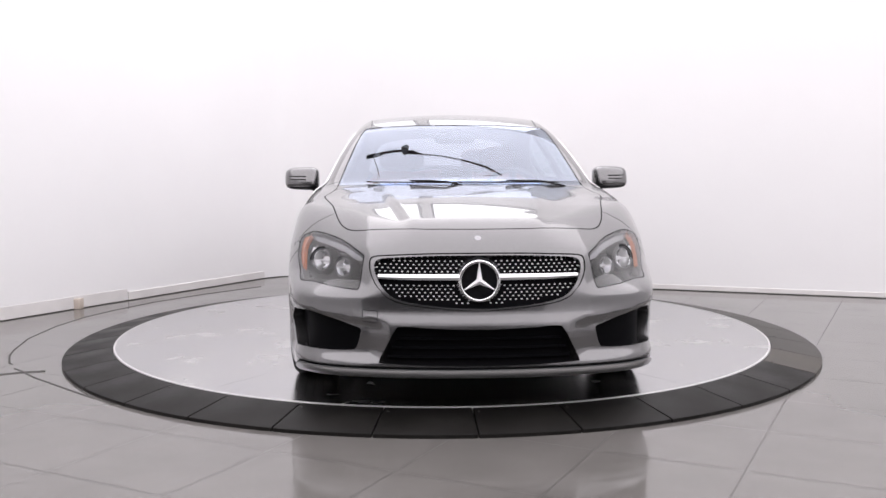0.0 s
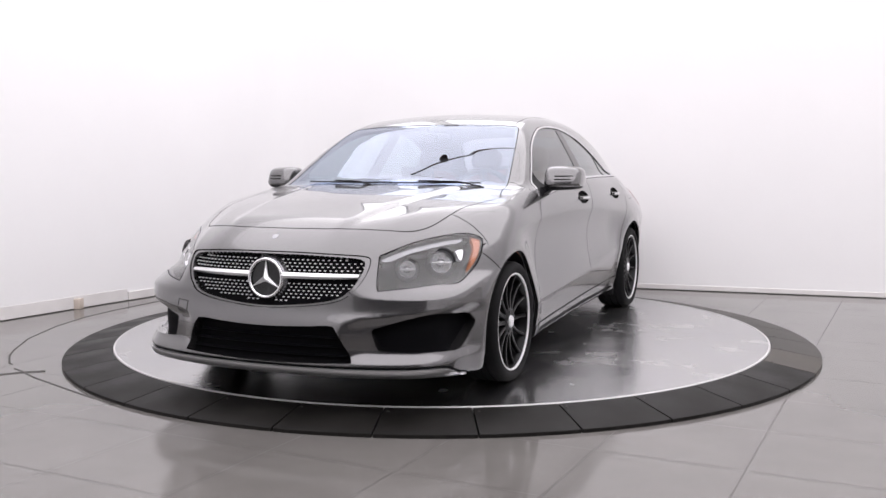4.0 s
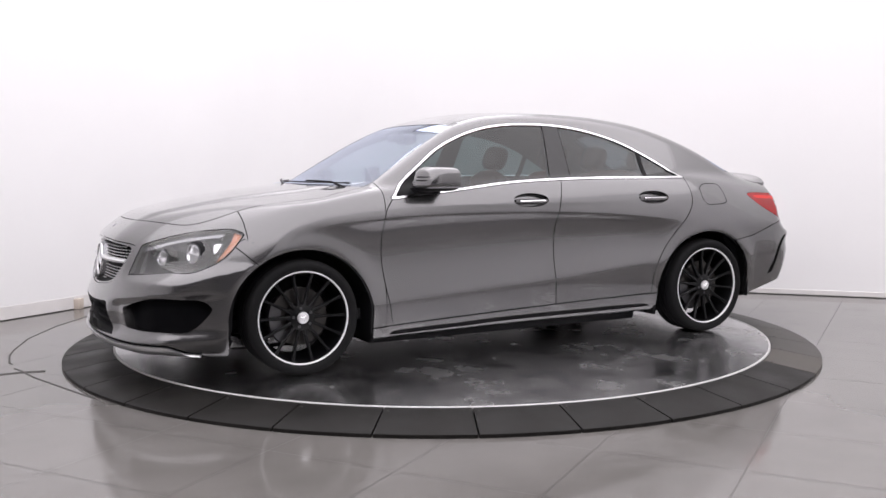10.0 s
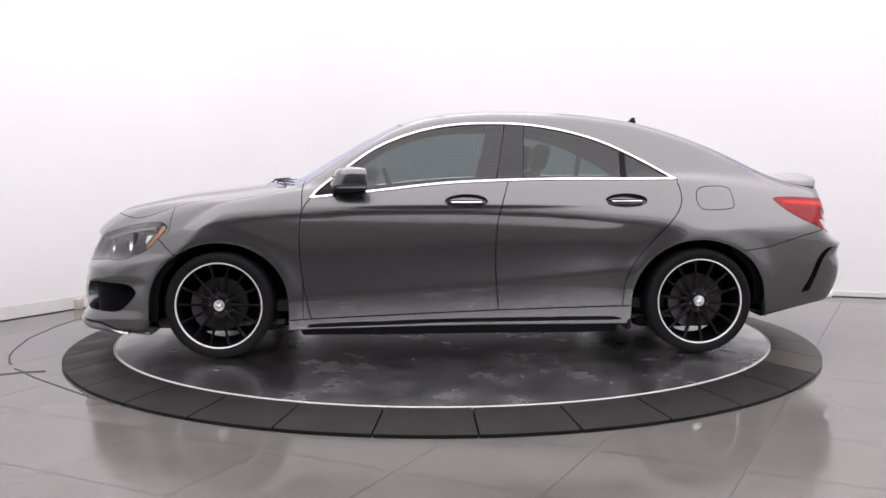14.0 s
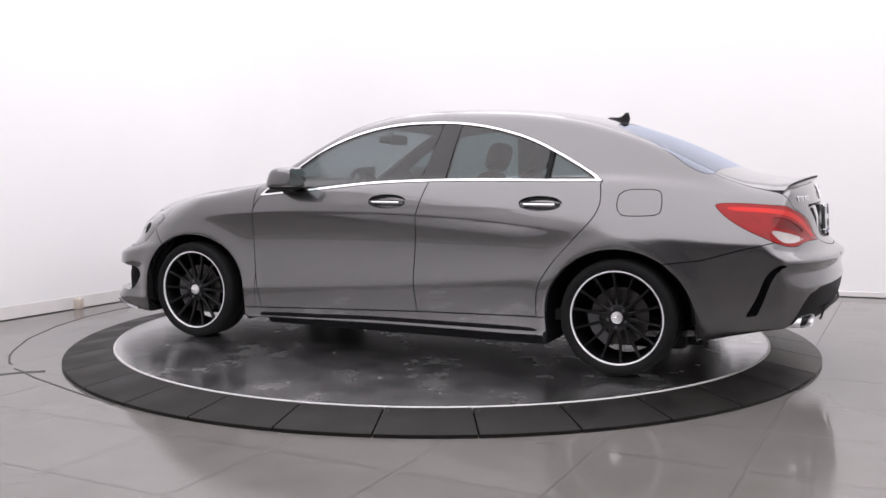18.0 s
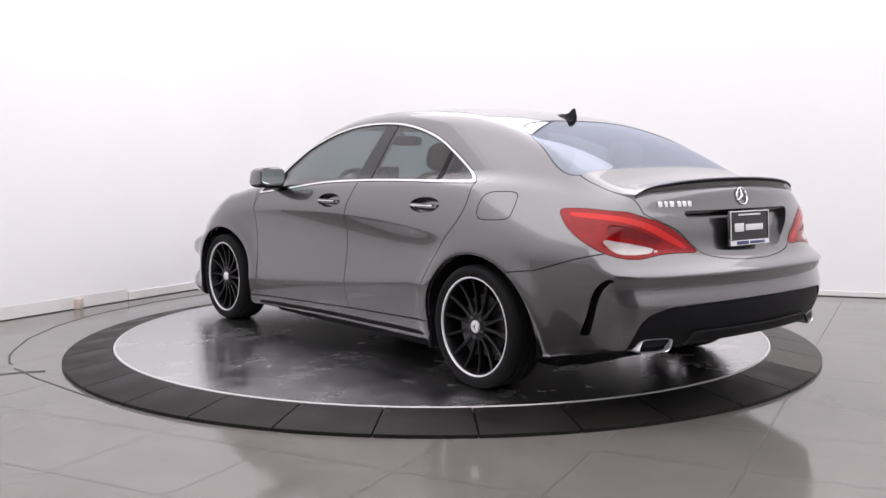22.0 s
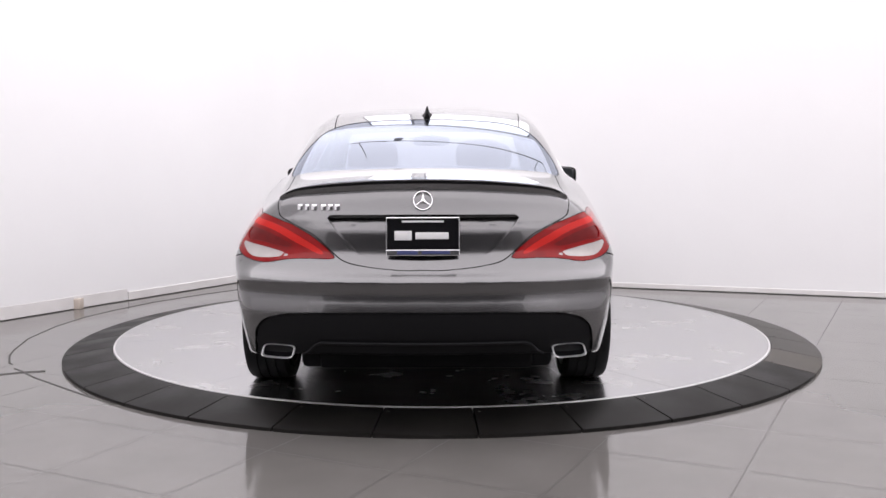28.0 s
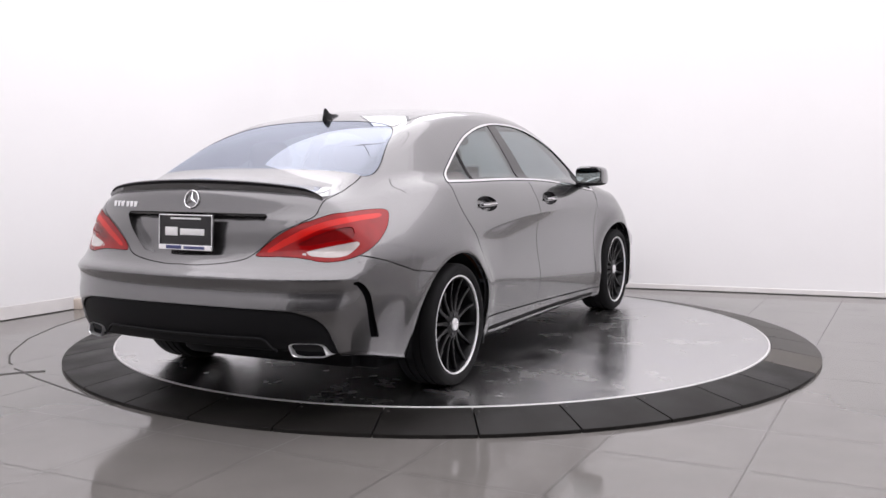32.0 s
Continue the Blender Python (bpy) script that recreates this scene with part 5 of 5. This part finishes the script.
    for y0, y1, z0, z1 in ((-0.150, 0.150, 0.071, 0.078), (-0.150, 0.150, -0.079, -0.054), (-0.150, -0.1455, -0.054, 0.071), (0.1455, 0.150, -0.054, 0.071)):
        part("plate_frame", box(bmesh.new(), -0.010, 0.006, y0, y1, z0, z1, 0.003, m=P), CHROME, plate, "bright plate frame", smooth=False)
    for y0, y1, z0, z1, mat in ((0.045, 0.115, -0.016, 0.022, WHITE), (-0.105, 0.030, -0.012, 0.016, WHITE), (0.02, 0.105, -0.074, -0.058, NAVY), (-0.11, 0.005, -0.073, -0.060, NAVY), (-0.085, 0.085, 0.056, 0.064, WHITE)):
        part("plate_bar", box(bmesh.new(), -0.0125 if mat is NAVY else -0.0065, 0.0, y0, y1, z0, z1, 0.001, m=P), mat, plate)


def build_sides(s):
    for sd in "LR":
        skin(s, "fender", "front_wing", PAINT, car, sd, rim=0.03, label="grey front wing over a flared wheel arch")
        d = skin(s, "door", "front_door", PAINT, car, sd, rim=0.02, label="grey front door with a falling crease")
        e = skin(s, "door_rear", "rear_door", PAINT, car, sd, rim=0.02, label="grey rear door with a falling crease")
        skin(s, "bowl", "handle_bowl", PAINT, d, sd, off=-0.030, rim=0, gap=-0.004)
        skin(s, "bowl_rear", "handle_bowl", PAINT, e, sd, off=-0.030, rim=0, gap=-0.004)
        door_handle(-0.0275, sd, d)
        door_handle(-0.93, sd, e)
        skin(s, "glass", "front_window", TINT, d, sd, off=-0.004, rim=0.004, label="dark tinted side window")
        skin(s, "glass_rear", "rear_window", TINT, e, sd, off=-0.004, rim=0.004, label="dark tinted side window")
        skin(s, "glass_quarter", "quarter_window", TINT, e, sd, off=-0.004, rim=0.004, label="small dark fixed window")
        skin(s, "pillar", "door_pillar", GLOSS_BLACK, d, sd, off=-0.002, rim=0.01, label="gloss black pillar cover")
        skin(s, "sail", "mirror_sail", BLACK, d, sd, off=-0.002, rim=0.008, label="black panel behind the door mirror")
        skin(s, "divider", "window_bar", BLACK, e, sd, off=-0.002, rim=0.01)
        skin(s, "bright", "window_trim", CHROME, car, sd, off=0.003, rim=0.012, gap=0.001, label="bright trim round the side windows")
        sl = skin(s, "sill", "side_sill", PAINT, car, sd, off=0.004, rim=0.03, label="grey side sill with a dark slot")
        skin(s, "slot", "sill_slot", BLACK, sl, sd, off=-0.006, rim=0, gap=-0.004)
        skin(s, ("body", "fuel") if sd == "R" else ("body",), "side_frame", PAINT, car, sd, rim=0.02, label="grey rear quarter panel and roof rail")
        if sd == "L":
            skin(s, "fuel", "fuel_flap", PAINT, car, sd, rim=0.012, gap=0.002, label="grey fuel filler flap")
        door_mirror(sd)
    skin(s, "bonnet", "bonnet", PAINT, car, "C", rim=0.03, gap=0.003, label="grey bonnet with two raised folds")
    skin(s, "roof", "roof", PAINT, car, "C", rim=0.008, label="grey roof panel")
    skin(s, ("frit", "screen"), "windscreen", SCREEN, car, "C", off=-0.002, rim=0.005, label="raked windscreen with a faint blue tint")
    skin(s, "frit", "windscreen_band", GLOSS_BLACK, car, "C", off=-0.005, rim=0, gap=0, label="black band round the windscreen")
    skin(s, ("rear_frit", "rear_screen"), "rear_screen", TINT_REAR, car, "C", off=-0.002, rim=0.005, label="sloping tinted rear window")
    skin(s, "rear_frit", "rear_screen_band", GLOSS_BLACK, car, "C", off=-0.005, rim=0, gap=0, label="black band round the rear window")
    # wipers and aerial
    for y0, y1, z0, z1 in ((0.55, -0.02, 0.970, 0.974), (0.0, -0.52, 0.972, 0.974)):
        pts = []
        for i in range(12):
            y, z = y0 + (y1 - y0) * i / 11, z0 + (z1 - z0) * i / 11
            pts.append((surface_x(abs(y), z) + 0.008, y, z + 0.005))
        w = part("wiper", tube(bmesh.new(), pts, 0.0042, 6), BLACK, car, "black windscreen wiper")
        arm = [(pts[0][0] + 0.04, pts[0][1] + 0.03, pts[0][2] - 0.022), (pts[2][0] + 0.03, pts[2][1], pts[2][2] + 0.006), (pts[6][0] + 0.012, pts[6][1], pts[6][2] + 0.01)]
        part("wiper_arm", tube(bmesh.new(), arm, 0.005, 6), BLACK, w)
    bm = bmesh.new()
    secs = []
    for t, h, w in ((0, 0.006, 0.010), (0.2, 0.016, 0.02), (0.5, 0.022, 0.020), (0.66, 0.034, 0.012), (0.80, 0.058, 0.007), (0.92, 0.064, 0.005), (1.0, 0.030, 0.006)):
        x = -1.05 - 0.125 * t
        z = surface_z(x, 0) - 0.006
        xt = x - 0.012 * t
        secs.append([(x, w + 0.012, z), (xt, w * 0.5, z + h), (xt, -w * 0.5, z + h), (x, -w - 0.012, z)])
    loft(bm, secs)
    part("roof_aerial", bm, BLACK, car, "black shark-fin roof aerial")


def build_under(s):
    skin(s, [l for l in set(s.l) if l not in ("gone", "glass", "glass_rear", "glass_quarter", "screen", "rear_screen", "grille", "grille_edge", "lip_gap", "intake", "fog", "headlight", "head_amber", "head_band", "head_white", "head_edge", "bowl", "bowl_rear", "recess", "frit", "rear_frit", "gill", "boot", "diffuser", "bumper", "bumper_rear")],
         "inner_shell", CABIN, car, "C", off=-0.022, rim=0, gap=-0.004)
    skin(s, ["bumper_rear", "diffuser", "boot", "recess", "taillight", "tail_clear", "tail_glow", "tail_dark"], "inner_shell", BLACK, car, "C", off=-0.075, rim=0, gap=-0.03)
    skin(s, ["bumper", "grille", "grille_edge", "lip_gap", "intake", "fog", "headlight", "head_amber", "head_band", "head_white", "head_edge"], "inner_shell", BLACK, car, "C", off=-0.075, rim=0, gap=-0.03)
    bm = box(bmesh.new(), -1.72, 1.95, -0.50, 0.50, 0.115, 0.235, 0.02)
    box(bm, -0.92, 0.92, -0.69, 0.69, 0.092, 0.22, 0.02)
    part("underbody", bm, BLACK, car, "black underbody tray")
    for sx in (-1, 1):
        bm = box(bmesh.new(), sx * HUB_X - 0.30, sx * HUB_X + 0.30, -0.60, 0.60, 0.105, 0.28, 0.03)
        sub = part("subframe", bm, BLACK, car, "black axle subframe")
        for sy in (-1, 1):
            arm = [(sx * HUB_X - 0.18, sy * 0.48, 0.20), (sx * HUB_X - 0.05, sy * 0.60, 0.19), (sx * HUB_X, sy * 0.69, 0.215)]
            flap = box(bmesh.new(), sx * 0.958 - 0.012, sx * 0.958 + 0.012, min(sy * 0.45, sy * 0.835), max(sy * 0.45, sy * 0.835), 0.135, 0.46, 0.006)
            part("liner_flap", flap, BLACK, car, "black liner flap beside the wheel")
            part("suspension_arm", tube(bmesh.new(), arm, 0.022, 8), BLACK, sub)
        for sy in (-1, 1):
            bm = bmesh.new()
            secs = []
            for i in range(25):
                a = radians(-20 + 220 * i / 24)
                for_x, for_z = 0.395 * math.cos(a), 0.356 * math.sin(a)
                if a < 0 or a > math.pi:
                    for_x, for_z = math.copysign(0.395, math.cos(a)), 0.358 * math.sin(a) * 0.8
                secs.append([(sx * HUB_X + for_x, sy * y, HUB_Z + for_z) for y in (0.835, 0.70, 0.50)] + [(sx * HUB_X + for_x * 0.2, sy * 0.50, HUB_Z + for_z * 0.2)])
            loft(bm, secs, closed=False, caps=False)
            part("wheel_well", bm, BLACK, car)


def build_car():
    s = carve()
    build_sides(s)
    build_front(s)
    build_rear(s)
    build_under(s)
    build_cabin()
    w = build_wheel()
    w.matrix_basis = pose(HUB_X, 0.775, HUB_Z, 0, 12)
    for x, y, a in ((-HUB_X, 0.775, 31), (HUB_X, -0.775, 50), (-HUB_X, -0.775, 5)):
        copy_part(w, pose(x, y, HUB_Z, 0, 0, 0 if y > 0 else 180) @ pose(0, 0, 0, 0, a))


build_car()


def motions():
    turn = [(0, -87.5), (1, -94.0), (2, -100.5), (3, -107.0), (3.5, -110.2), (5.5, -123.1), (6, -126.3), (7, -132.8), (8, -139.4), (9, -146.0), (10, -152.6), (11, -159.0), (11.5, -162.1), (12, -165.1), (12.5, -168.1), (13, -171.1), (13.5, -174.3), (14, -177.6), (14.5, -181.1), (16.5, -195.3), (17, -198.8), (18, -205.5), (19, -211.9), (20, -218.4), (21, -225.1), (21.5, -228.4), (22, -231.5), (22.5, -234.4), (23, -237.1), (23.5, -239.9), (24, -242.9), (24.5, -246.1), (25, -249.5), (25.5, -253.1), (27.5, -266.9), (28, -270.2), (29, -276.8), (30, -283.5), (31, -290.3), (32, -296.8)]
    spin = [(t, pose(0, 0, 0, 0, 0, a)) for t, a in turn]
    walk(turntable, spin)
    walk(car, [(t, m @ pose(-0.0719, 0.0687, DISC_H)) for t, m in spin])


motions()
